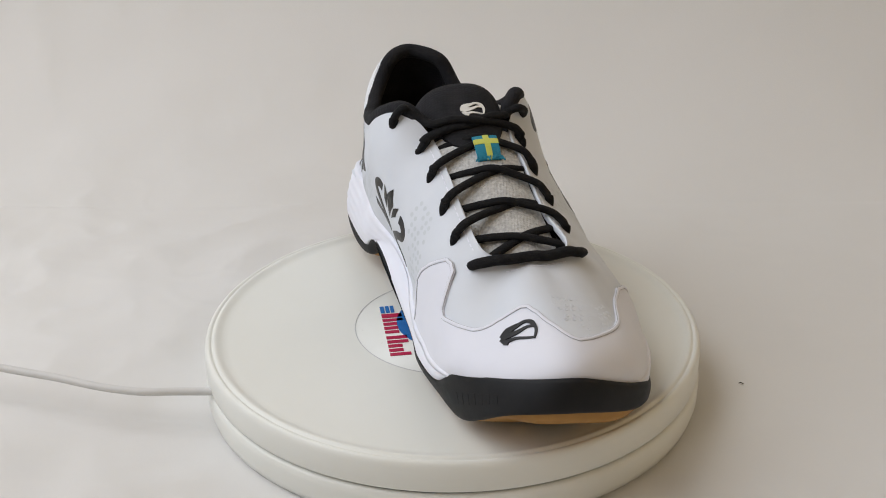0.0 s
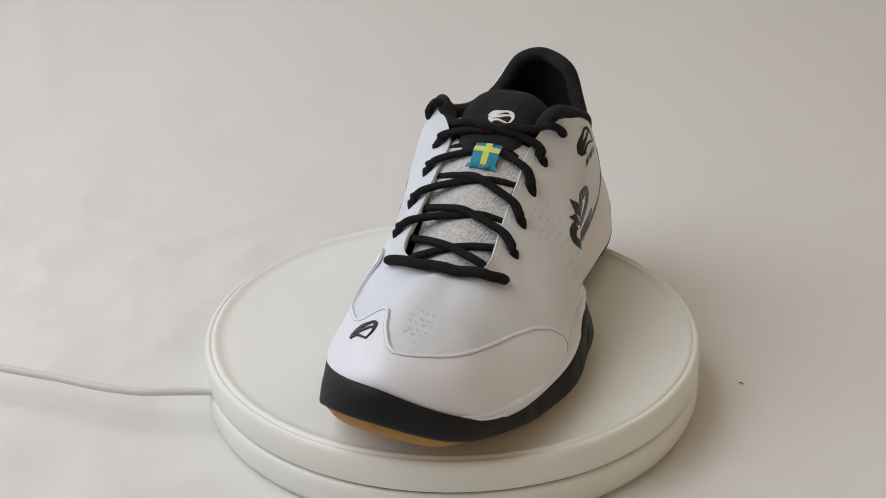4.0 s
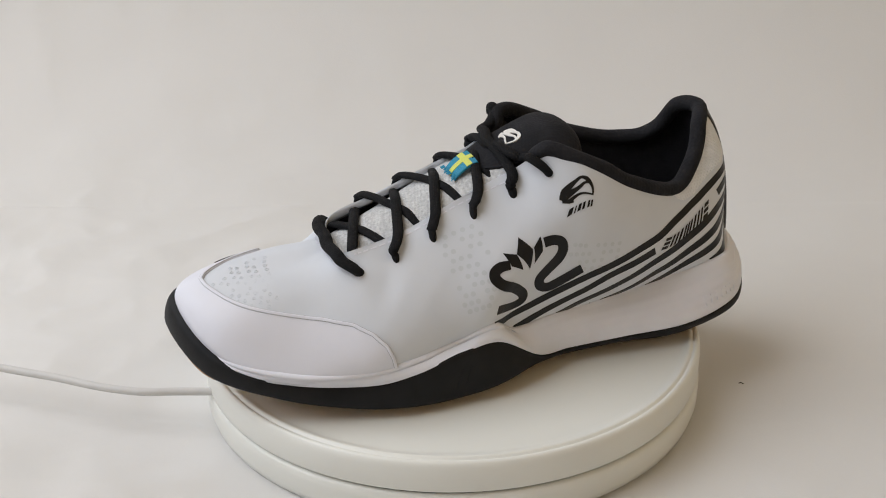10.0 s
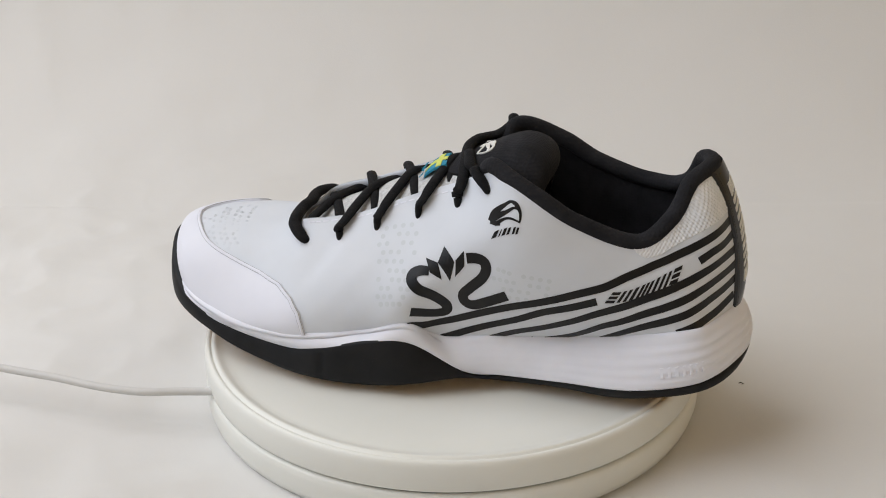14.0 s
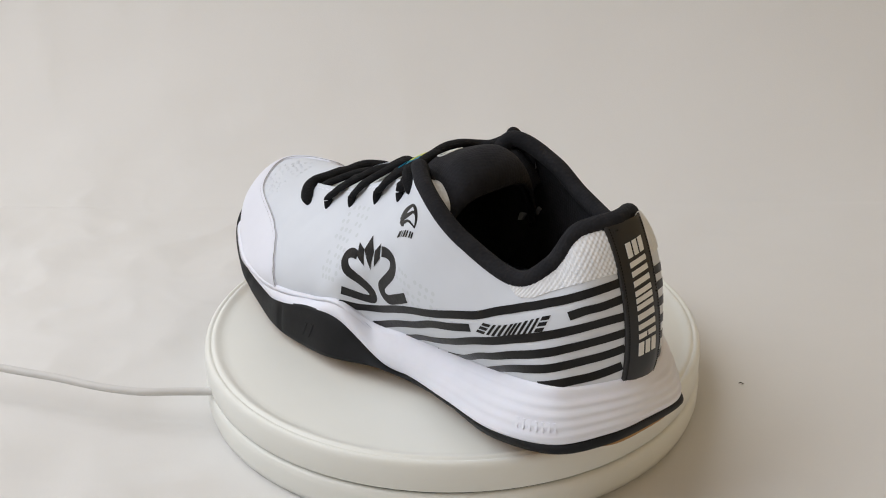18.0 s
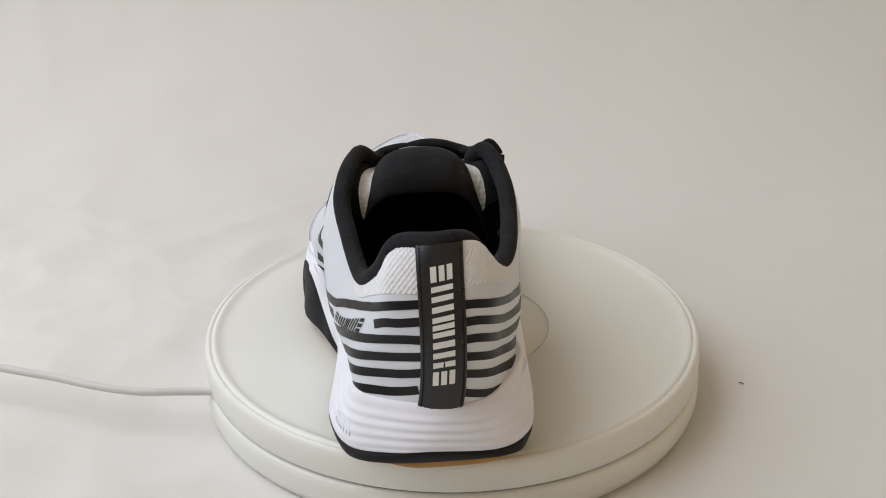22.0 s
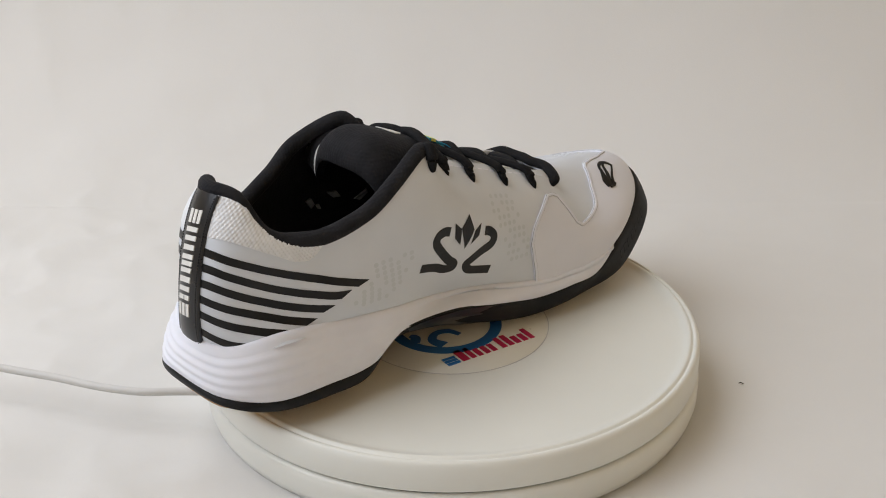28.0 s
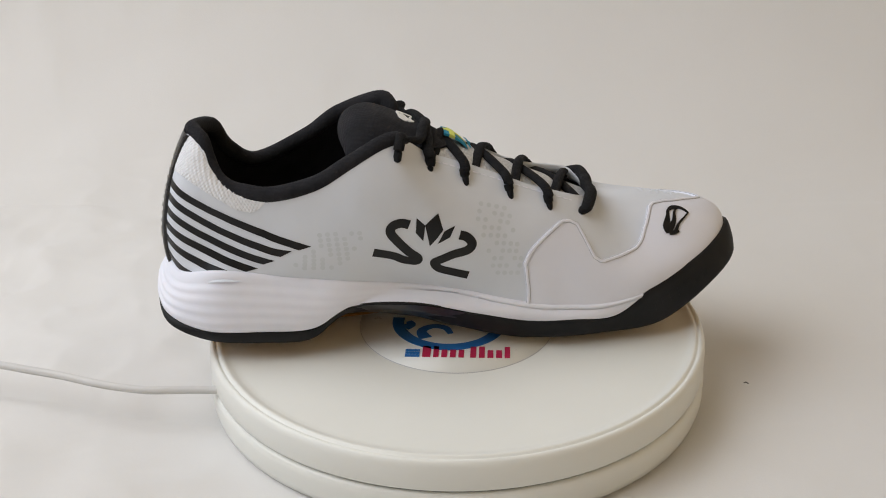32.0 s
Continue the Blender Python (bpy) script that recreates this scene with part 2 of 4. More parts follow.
# the room stays out of view; its size sets the fill light
RX0, RX1, RY0, RY1, RZ0, RZ1 = -1.08, 1.3, -1.7, 1.6, -0.80, 2.28
tagged(box("floor", RX0 - .1, RX1 + .1, RY0 - .1, RY1 + .1, RZ0 - .1, RZ0, M_BOARDS), "unseen brown wooden floor added under the table", "floor", kind="structure")
tagged(box("ceiling", RX0 - .1, RX1 + .1, RY0 - .1, RY1 + .1, RZ1, RZ1 + .1, M_CEIL), "unseen white ceiling added to bounce the window light", "ceiling", kind="structure")
tagged(box("wall_north", RX0, RX1, RY1, RY1 + .1, RZ0, RZ1, M_WARM), "unseen sand-coloured wall added behind the backdrop", "wall", kind="structure")
tagged(box("bounce_wall_south", RX0, RX1, RY0 - .1, RY0, RZ0, RZ1, M_WALL), "unseen cream wall added to bounce light from the front", "wall", kind="structure")
tagged(box("bounce_wall_east", RX1, RX1 + .1, RY0, RY1, RZ0, RZ1, M_WARM), "unseen sand-coloured wall added for warm bounce light", "wall", kind="structure")


def wall_with_window():
    """The west wall as one mesh of four butted pieces round the window's opening."""
    bm = bmesh.new()
    y0, y1, z0, z1 = -1.34, 1.00, 0.45, 1.98
    for a in ((RY0, y0, RZ0, RZ1), (y1, RY1, RZ0, RZ1), (y0, y1, RZ0, z0), (y0, y1, z1, RZ1)):
        r = bmesh.ops.create_cube(bm, size=1)
        for v in r["verts"]:
            v.co = (RX0 - 0.05 + v.co.x * 0.1, (a[0] + a[1]) / 2 + v.co.y * (a[1] - a[0]), (a[2] + a[3]) / 2 + v.co.z * (a[3] - a[2]))
    me = bpy.data.meshes.new("wall_west")
    bm.to_mesh(me)
    bm.free()
    me.materials.append(M_WALL)
    tagged(new("wall_west", me), "unseen cream wall added round the window opening", "wall", kind="structure")


wall_with_window()


def table():
    t = tagged(new("table"), "plain wooden table under the white cloth", "table")
    t.location = (0, 0, RZ0)
    h = FLOOR_Z - 0.004 - RZ0
    def leg(x, y):
        bm = bmesh.new()
        bmesh.ops.create_cone(bm, cap_ends=True, segments=12, radius1=0.02, radius2=0.028, depth=h - 0.03)
        bmesh.ops.translate(bm, vec=(x, y, (h - 0.03) / 2), verts=bm.verts)
        part("leg", bm, M_BOARDS, t)
    for x in (-0.85, 0.85):
        for y in (-0.62, 0.62):
            leg(x, y)
    bm = bmesh.new()
    r = bmesh.ops.create_cube(bm, size=1)
    for v in r["verts"]:
        v.co = (v.co.x * 1.84, v.co.y * 1.36, h - 0.015 + v.co.z * 0.03)
    bmesh.ops.bevel(bm, geom=list(bm.edges), offset=0.004, segments=2, affect="EDGES")
    part("tabletop", bm, M_BOARDS, t)


table()


def cloth():
    """One white sheet: flat on the table with creases at one side, then swept up behind into a backdrop."""
    xs = [*np.linspace(-0.90, -0.48, 24), *np.linspace(-0.478, 0.0, 220), *np.linspace(0.004, 0.45, 100), *np.linspace(0.47, 0.90, 22)]
    ss = [*np.linspace(-0.66, -0.34, 16), *np.linspace(-0.337, 0.30, 230), *np.linspace(0.306, 1.34, 110)]
    nx, ny = len(xs), len(ss)
    R, ysweep = 0.22, 0.23
    verts = []
    for x in xs:
        # low ridge shaped into the cloth to imitate the power cable's shadow
        shadow_ridge = np.interp(x, (-0.2579, -0.2349, -0.2116, -0.1883, -0.1663, -0.1445, -0.1227), (-0.0223, -0.0270, -0.0325, -0.0395, -0.0435, -0.0464, -0.0498))
        for s in ss:
            if s < ysweep:
                y, z, n = s, FLOOR_Z, (0, 0, 1)
            elif s < ysweep + R * math.pi / 2:
                a = (s - ysweep) / R
                y, z, n = ysweep + R * math.sin(a), FLOOR_Z + R * (1 - math.cos(a)), (0, -math.sin(a), math.cos(a))
            else:
                y, z, n = ysweep + R, FLOOR_Z + R + s - ysweep - R * math.pi / 2, (0, -1, 0)
            near = max(0.0, 1 - max(0.0, math.hypot(x, s) - 0.12) / 0.05) if math.hypot(x, s) > 0.12 else 1.0
            amt = (0.0014 + 0.0042 / (1 + math.exp((x + 0.08) * 30))) * (1 - near)
            w = noise.noise((x * 5.0 + s * 2.0, s * 9.0 - x * 3.0, 0.3)) + 0.6 * (1 - 2 * abs(noise.noise((x * 11 - s * 7, s * 14 + x * 4, 2.1)))) - 0.3 + 0.20 * noise.noise((x * 34, s * 30, 5.0)) + 0.08 * (1 - 2 * abs(noise.noise((x * 24 - s * 30, s * 26 + x * 12, 7.7))))
            w += 0.20 * max(0.0, 1 - 2.2 * abs(noise.noise((x * 15 + s * 9, s * 19 - x * 6, 3.3)))) + 0.10 * max(0.0, 1 - 3.0 * abs(noise.noise((x * 27 - s * 16, s * 24 + x * 19, 9.1))))
            d = amt * (w + 0.2) * (0.6 if s > ysweep else 1.0)
            if x < -0.112:
                d += 0.0014 * math.exp(-((s - shadow_ridge) / 0.0034) ** 2) * min(1.0, (-0.112 - x) / 0.02)
            if d < 0:
                d *= 0.3
            verts.append((x + n[0] * d, y + n[1] * d, z + n[2] * d))
    ob = new("backdrop", mesh_of("backdrop", verts, grid_faces(nx, ny), M_CLOTH))
    return tagged(ob, "creased white cotton cloth swept up behind as a backdrop", "backdrop", kind="structure")


cloth()


# ---- the turntable ----
def flat_stroke(pts, width, z=0.0, thick=0.00025, samples=6):
    """Verts and faces of a flat ribbon along points in the plane; width: one number or one a point."""
    P = spline([(p[0], p[1], 0) for p in pts], samples)
    W = np.interp(np.linspace(0, 1, len(P)), np.linspace(0, 1, len(pts)), np.broadcast_to(width, len(pts)))
    T = np.gradient(P, axis=0)
    T /= np.linalg.norm(T, axis=1, keepdims=True)
    N = np.stack([-T[:, 1], T[:, 0], 0 * T[:, 0]], 1) * W[:, None] / 2
    up = np.array([0, 0, thick])
    ring = np.stack([P - N, P - N + up, P + N + up, P + N], 1).reshape(-1, 3) + np.array([0, 0, z])
    n = len(P)
    return ring, grid_faces(n, 4, wrap_v=True) + [(0, 1, 2, 3), tuple(4 * (n - 1) + k for k in (3, 2, 1, 0))]


def joined(name, bits, material, smooth=False):
    verts, faces = [], []
    for v, f in bits:
        k = len(verts)
        verts += [tuple(p) for p in v]
        faces += [tuple(i + k for i in q) for q in f]
    return mesh_of(name, verts, faces, material, smooth)


def sticker(plate):
    """A round clear sticker with a blue ring mark and a row of plain bars in place of a brand name."""
    z = -0.0007
    ring = [(0, z), (0.0515, z), (0.0515, z + 0.0002), (0, z + 0.0002)]
    disc = part("sticker", lathe("sticker", ring, M_CLEAR, 96), M_CLEAR, plate, "round clear film sticker with a blue mark")
    rim = [(0.0512, z + 0.0002), (0.0512, z + 0.00032), (0.0516, z + 0.00032), (0.0516, z + 0.0001)]
    part("film_edge", lathe("film_edge", rim, M_FILMEDGE, 96), M_FILMEDGE, disc, "thin grey edge of the film")
    zt = z + 0.0003
    arc = [(0.001 + 0.0275 * math.cos(radians(a)), 0.004 + 0.0275 * math.sin(radians(a))) for a in range(92, 400, 14)]
    bits = [flat_stroke(arc, 0.0062, zt, samples=3)]
    bits.append(flat_stroke([(-0.019, 0.013), (-0.012, 0.0165), (-0.006, 0.012), (-0.0065, 0.005), (-0.012, 0.001)], [0.007, 0.005, 0.004, 0.004, 0.003], zt))
    bits.append(flat_stroke([(-0.010, 0.026), (-0.006, 0.0235), (-0.003, 0.0255)], [0.006, 0.005, 0.003], zt))
    part("ring_mark", joined("ring_mark", bits, M_STKBLUE), M_STKBLUE, disc, "blue ring mark")
    a, b = np.array((-0.0395, 0.0195)), np.array((-0.0315, -0.0335))
    run = (b - a) / np.linalg.norm(b - a)
    tall = np.array((-run[1], run[0]))
    marks = ((7.0, 7.6, SMALL), (4.0, 11.2, ((0, 1, 0, 1),)), (2.6, 11.2, ((0, 1, 0, 1),)), (7.0, 7.6, PAIR), (4.4, 7.6, ((0, 0.6, 0, 1),)), (7.0, 11.2, PAIR), (7.0, 7.6, PAIR), (2.6, 11.2, ((0, 1, 0, 1),)))
    s, gap = 0.0, 1.3
    scale = np.linalg.norm(b - a) / (sum(m[0] for m in marks) + gap * 7)
    for i, (w, h, cuts) in enumerate(marks):
        for c0, c1, h0, h1 in cuts:
            foot = a + run * (s + w * (c0 + c1) / 2) * scale + tall * h * 0.00098 * h0
            rise = tall * h * 0.00098 * (h1 - h0)
            st = flat_stroke([foot, foot + rise * 0.5, foot + rise], w * (c1 - c0) * scale, zt, samples=2)
            mat = M_STKRED if i else M_STKBLUE
            part("printed_bar", joined("printed_bar", [st], mat), mat, disc, "red printed bar" if i else "blue printed bar")
        s += w + gap


SMALL, PAIR = ((0, 1, 0, 0.3), (0, 1, 0.38, 0.66), (0, 1, 0.74, 1)), ((0, 0.40, 0, 1), (0.60, 1, 0, 1))


def turntable():
    t = tagged(new("turntable"), "round cream plastic motorised display turntable on white cloth", "turntable")
    t.location = (0, 0, FLOOR_Z)
    h = -FLOOR_Z
    prof = [(0, h - 0.0166), (0.1273, h - 0.0166), (0.1294, h - 0.0169), (0.1306, h - 0.0182), (0.1309, h - 0.0210), (0.1308, 0.006), (0.1296, 0.002), (0.1273, 0.0008), (0, 0.0008)]
    part("base", lathe("base", prof, M_PLASTIC), M_PLASTIC, t, "cream plastic base with a rounded rim")
    # solid near-black ring that paints the shade in the gap under the plate
    gap = [(0, h - 0.0169), (0.1280, h - 0.0169), (0.1280, h - 0.0150), (0, h - 0.0150)]
    part("gap_shade_ring", lathe("gap_shade_ring", gap, M_GAPSHADE), M_GAPSHADE, t, "dark ring painted as the shade between plate and base")
    prof = [(0, -0.0154), (0.1286, -0.0154), (0.1298, -0.0151), (0.1304, -0.0140), (0.1305, -0.0060), (0.1304, -0.0032), (0.1301, -0.0016), (0.1295, -0.0002), (0.1287, 0.0005), (0.1279, 0.0007), (0.1273, 0.0004), (0.1269, 0.0000), (0.1265, 0.0001), (0.1260, 0.0008), (0.1254, 0.0012), (0.1246, 0.0012), (0.1236, 0.0008), (0.1222, 0.0001), (0.1205, -0.0004), (0.118, -0.0006), (0, -0.0007)]
    plate = part("plate", lathe("plate", prof, M_PLASTIC), M_PLASTIC, t, "round turning plate with a raised rim")
    plate.location = (0, 0, h)
    sticker(plate)
    return t, plate


TURNTABLE, PLATE = turntable()


def motions():
    ticks = [i for i in range(33)]
    walk(SHOE, [(t, pose(0, 0, 0, 0, 0, turn(t))) for t in ticks])
    walk(PLATE, [(t, pose(0, 0, -FLOOR_Z, 0, 0, turn(t))) for t in ticks])


# ---- the shoe ----
SHOE = tagged(new("shoe"), "white low-cut indoor court shoe with black laces and stripes", "shoe")
HEEL, AIM = Vector((-0.0365, 0.149, 0)), radians(-71)
PLACE = Matrix.Translation(HEEL) @ Matrix.Rotation(AIM, 4, "Z")


def fit_mesh(me):
    """Moves a mesh drawn in the shoe's own measure to where the shoe stands on the plate."""
    me.transform(PLACE)
    return me


def piece(name, verts, faces, material, parent=None, label="", smooth=True):
    me = fit_mesh(mesh_of(name, verts, faces, material, smooth))
    return part(name, me, material, parent or SHOE, label)


def cord(name, pts, radius, material, parent=None, label="", **kw):
    me = fit_mesh(tube(name, pts, radius, material, **kw))
    return part(name, me, material, parent or SHOE, label)


def out_dir(L, u):
    """Level outward direction of a loop at u."""
    t = loop_at(L, np.asarray(u) + 0.02) - loop_at(L, np.asarray(u) - 0.02)
    n = np.stack([-t[..., 1], t[..., 0], 0 * t[..., 0]], -1)
    return n / np.maximum(np.linalg.norm(n, axis=-1, keepdims=True), 1e-9)


def loft(name, rings, material, parent=None, label="", cap=False):
    """Closed rings (arrays of n points), joined one to the next."""
    n = len(rings[0])
    verts = np.stack(rings, 1).reshape(-1, 3)
    faces = [f[::-1] for f in grid_faces(n, len(rings), wrap_u=True)]
    if cap:
        k = len(rings)
        faces.append(tuple(i * k + k - 1 for i in range(n)))
    return piece(name, verts, faces, material, parent, label)


NU = 312
US = np.linspace(0, NS, NU, endpoint=False)


EYES_OUT = [(10.3, 0.83), (9.33, 0.80), (8.53, 0.81), (7.77, 0.84), (7.11, 0.89), (6.43, 0.935)]
EYES_IN = [(15.27, 0.914), (16.81, 0.865), (17.53, 0.875), (18.32, 0.895), (19.02, 0.93), (19.95, 0.935)]


def relief(U, V):
    """Soft creases where the vamp bends and shallow puckers round the eyelets."""
    d = -0.0009 * np.exp(-((U - 9.7) / 0.35) ** 2 - ((V - 0.62) / 0.16) ** 2) - 0.0007 * np.exp(-((U - 16.2) / 0.35) ** 2 - ((V - 0.80) / 0.12) ** 2)
    for eu, ev in EYES_OUT + EYES_IN:
        d = d - 0.0003 * np.exp(-((U - eu) / 0.22) ** 2 - ((V - ev) / 0.06) ** 2)
    d = d + 0.00014 * np.sin(U * 5.1 + 9 * V) * np.sin(V * 7 + U) * (V > 0)
    return d


def upper():
    vs = np.linspace(-0.08, 1.0, 46)
    U, V = np.meshgrid(US, vs, indexing="ij")
    P = on_upper(U, V)
    N = upper_normal(U, V)
    d = relief(U, V)
    P = P + N * d[..., None]
    return piece("upper", P.reshape(-1, 3), [f[::-1] for f in grid_faces(NU, len(vs), wrap_u=True)], M_UPPER, label="smooth white synthetic upper")


UPPER = upper()


def lining():
    """Black inside from the collar down, and a pale mesh backing behind the eyelets."""
    ub = np.linspace(-5.55, 5.55, 160)
    steps = ((1.0, 0.0005), (0.985, 0.003), (0.85, 0.0042), (0.6, 0.005), (0.3, 0.006), (0.08, 0.008))
    P = np.stack([on_upper(ub, np.full(len(ub), v), -k) for v, k in steps], 1)
    piece("lining", P.reshape(-1, 3), grid_faces(len(ub), len(steps)), M_LINING, label="black textile lining inside the heel")
    uw = np.linspace(6.75, 19.15, 180)
    top, low = on_upper(uw, np.full(len(uw), 0.995), 0.0001), on_upper(uw, np.full(len(uw), 0.86), -0.0030)
    inward = np.stack([-0.35 * np.exp(-((uw - 13) / 1.6) ** 2), -np.clip(top[:, 1] / 0.012, -1, 1), 0 * uw], 1)
    rows = [top, top + inward * 0.0005 - (0, 0, 0.0001), top + inward * 0.0009 - (0, 0, 0.0007), top + inward * 0.0010 - (0, 0, 0.0030), low + inward * 0.0005]
    P = np.stack(rows, 1)
    piece("eyestay_backing", P.reshape(-1, 3), grid_faces(len(uw), len(rows)), M_UPPER, label="pale backing edge behind the eyelets")
    uw = np.linspace(5.5, 20.5, 200)
    dark = ((0.955, 0.0042), (0.80, 0.0056), (0.6, 0.0056), (0.3, 0.0055), (0.08, 0.008))
    P = np.stack([on_upper(uw, np.full(len(uw), v), -k) for v, k in dark], 1)
    piece("toe_lining", P.reshape(-1, 3), grid_faces(len(uw), len(dark)), M_LINING, label="black lining inside the toe")
    ring = on_upper(US, np.full(NU, 0.1), -0.0055)
    ring[:, 2] = np.minimum(ring[:, 2], 0.036)
    mid = ring.mean(0)
    rings = [ring, ring * 0.7 + mid * 0.3 + np.array((0, 0, -0.003)), ring * 0.3 + mid * 0.7 + np.array((0, 0, -0.004))]
    loft("insole", rings, M_LINING, label="black insole", cap=True)


lining()


def toe_mask(u):
    """1 round the wrapped toe, 0 elsewhere."""
    return np.clip(1 - np.abs(u - 13.6) / 2.4, 0, 1) ** 0.6


def sole():
    F, K, Q = loop_at(LOOPS[0], US), loop_at(RAND_L, US), loop_at(EDGE_L, US)
    oF, oK = out_dir(LOOPS[0], US), out_dir(RAND_L, US)
    z = np.array([0, 0, 1.0])
    white = np.maximum(F[:, 2:] - K[:, 2:], 0)
    k = np.clip(white / 0.012, 0, 1)
    toe = toe_mask(US)[:, None]
    lip = 0.0013 * (1 - toe)
    rings = [F - oF * 0.004 + z * 0.0006, F + oF * 0.0004 + z * (lip + 0.0003), F + oF * 0.0015 + z * (lip * 0.6), F + oF * 0.0021 - z * 0.0008]
    heel = np.exp(-((((US + 13) % 26) - 13) / 3.0) ** 2)[:, None]
    for s in np.linspace(0.1, 0.95, 24):
        groove = 0.0004 * np.sin(s * 2 * math.pi * 5.2 + 0.8 * np.sin(US * 1.7)[:, None]) * heel * k
        rings.append(F * (1 - s) + K * s + (oF * (1 - s) + oK * s) * ((0.0016 + 0.0016 * math.sin(math.pi * s)) * (0.3 + 0.7 * k) + groove))
    rings += [K + oK * 0.0003, K - oK * 0.002 - z * 0.001, K - oK * 0.006 - z * 0.001]
    loft("midsole", rings, M_FOAM, label="white sculpted foam midsole with fine ridges")
    rings = [K - oK * 0.003 + z * 0.0006, K + oK * 0.0003 + z * 0.0006, K + oK * 0.0012 - z * 0.0004]
    for s in np.linspace(0.2, 0.9, 8):
        cut = -0.0010 * (np.exp(-((US - 8.9) / 0.06) ** 2) + np.exp(-((US - 10.6) / 0.06) ** 2))[:, None]
        rings.append(K * (1 - s) + Q * s + oK * (0.0012 + 0.0006 * math.sin(math.pi * s) + cut))
    rings += [Q + oK * 0.0006, Q - oK * 0.0006 - z * 0.0004, Q - oK * 0.004 - z * 0.0004, Q - oK * 0.007 + z * 0.002]
    loft("outsole", rings, M_RUBBER, label="black rubber outsole wrapped up over the toe")
    show = 0.0058 * np.exp(-((US - 13.0) / 1.05) ** 4) + 0.0036 * np.exp(-((((US + 13) % 26) - 13) / 0.95) ** 4) + 0.0002
    def low(inset):
        P = Q - oK * inset
        drop = show * min(1.0, inset / 0.003) + 0.44 * inset
        return np.concatenate([P[:, :2], np.maximum(P[:, 2:] - drop[:, None], 0.0006)], 1)
    rings = [Q - oK * 0.0008 - z * 0.0002] + [low(d) for d in (0.0015, 0.003, 0.007, 0.012, 0.018, 0.025, 0.030)]
    loft("tread", rings, M_GUM, label="tan gum rubber tread", cap=True)


sole()


def on_skin(u, v, lift=0.0):
    """The upper with its relief."""
    u, v = np.broadcast_arrays(np.asarray(u, float), np.asarray(v, float))
    return upper_at(u, v) + upper_normal(u, v) * (relief(u, v) + lift)[..., None]


def surface_ribbon(uvs, width, lift=0.00022, samples=8, surf=None, slant=0.0):
    """Verts and faces of a thin printed or sewn ribbon that follows the upper along (u, v) points."""
    C = spline([(a, b, 0) for a, b in uvs], samples)[:, :2]
    f = surf or on_skin
    W = np.interp(np.linspace(0, 1, len(C)), np.linspace(0, 1, len(uvs)), np.broadcast_to(width, len(uvs)))
    P = f(C[:, 0], C[:, 1], 0.0)
    Nn = f(C[:, 0], C[:, 1], 0.001) - P
    Nn /= np.linalg.norm(Nn, axis=1, keepdims=True)
    T = np.gradient(P, axis=0)
    T /= np.maximum(np.linalg.norm(T, axis=1, keepdims=True), 1e-9)
    S = np.cross(Nn, T) * W[:, None] / 2
    if slant:
        up = np.sign(S[-1, 2])
        for row, far in ((-1, 1.0), (-2, 0.35)):
            P[row] = P[row] + T[-1] * slant * 0.5 * far
            S[row] = S[row] + up * T[-1] * slant * 0.5 * far
    ring = np.stack([P - S - Nn * 0.0006, P - S + Nn * lift, P + Nn * lift, P + S + Nn * lift, P + S - Nn * 0.0006], 1).reshape(-1, 3)
    n = len(P)
    return ring, grid_faces(n, 5, wrap_v=True) + [(0, 1, 2, 3, 4), tuple(5 * (n - 1) + k for k in (4, 3, 2, 1, 0))]


def surface_patch(q, lift=0.00022, n=7):
    """A four-cornered printed patch on the upper between (u, v) corners."""
    q = np.array(q, float)
    verts, st = [], np.linspace(0, 1, n)
    for s in st:
        for t in st:
            uv = (q[0] * (1 - s) + q[1] * s) * (1 - t) + (q[3] * (1 - s) + q[2] * s) * t
            verts.append(on_skin(uv[0], uv[1], lift))
    return verts, grid_faces(n, n)


def decal(name, bits, material, parent=None, label=""):
    me = fit_mesh(joined(name, bits, material))
    return part(name, me, material, parent or SHOE, label)


def emblem_at(uc, vc, along, size, turn_deg=0.0, lift=0.00022):
    """A small head-like emblem drawn in plain strokes on the upper. along: the (u, v) step that points to its right."""
    p = on_upper(uc, vc)
    e = 1e-3
    du, dv = (upper_at(uc + e, vc) - upper_at(uc - e, vc)) / (2 * e), (upper_at(uc, vc + e) - upper_at(uc, vc - e)) / (2 * e)
    nrm = upper_normal(uc, vc)
    ex = du * along[0] + dv * along[1]
    ex /= np.linalg.norm(ex)
    ey = np.cross(nrm, ex)
    J = np.array([[du @ ex, dv @ ex], [du @ ey, dv @ ey]])
    Ji = np.linalg.inv(J)
    c, s = math.cos(radians(turn_deg)), math.sin(radians(turn_deg))
    bits = []
    for pts, w in EMBLEM:
        uv = []
        for a, b in pts:
            a, b = (a * c - b * s) * size, (a * s + b * c) * size
            d = Ji @ np.array((a, b))
            uv.append((uc + d[0], vc + d[1]))
        bits.append(surface_ribbon(uv, np.array(w) * size, lift, surf=on_upper if lift > 0.001 else None))
    return bits


EMBLEM = [([(-0.50, -0.04), (-0.36, 0.17), (-0.02, 0.27), (0.2, 0.31), (0.40, 0.22), (0.50, 0.0), (0.44, -0.26)], [0.18, 0.24, 0.11, 0.09, 0.14, 0.09, 0.05]),
          ([(-0.46, 0.02), (-0.10, 0.03), (0.22, 0.12), (0.44, 0.10)], [0.28, 0.13, 0.08, 0.06]), ([(-0.50, -0.06), (-0.40, -0.20), (-0.30, -0.30)], [0.14, 0.14, 0.06]),
          ([(-0.42, -0.22), (-0.12, -0.16), (0.22, -0.24), (0.45, -0.29)], [0.14, 0.08, 0.06, 0.05])]


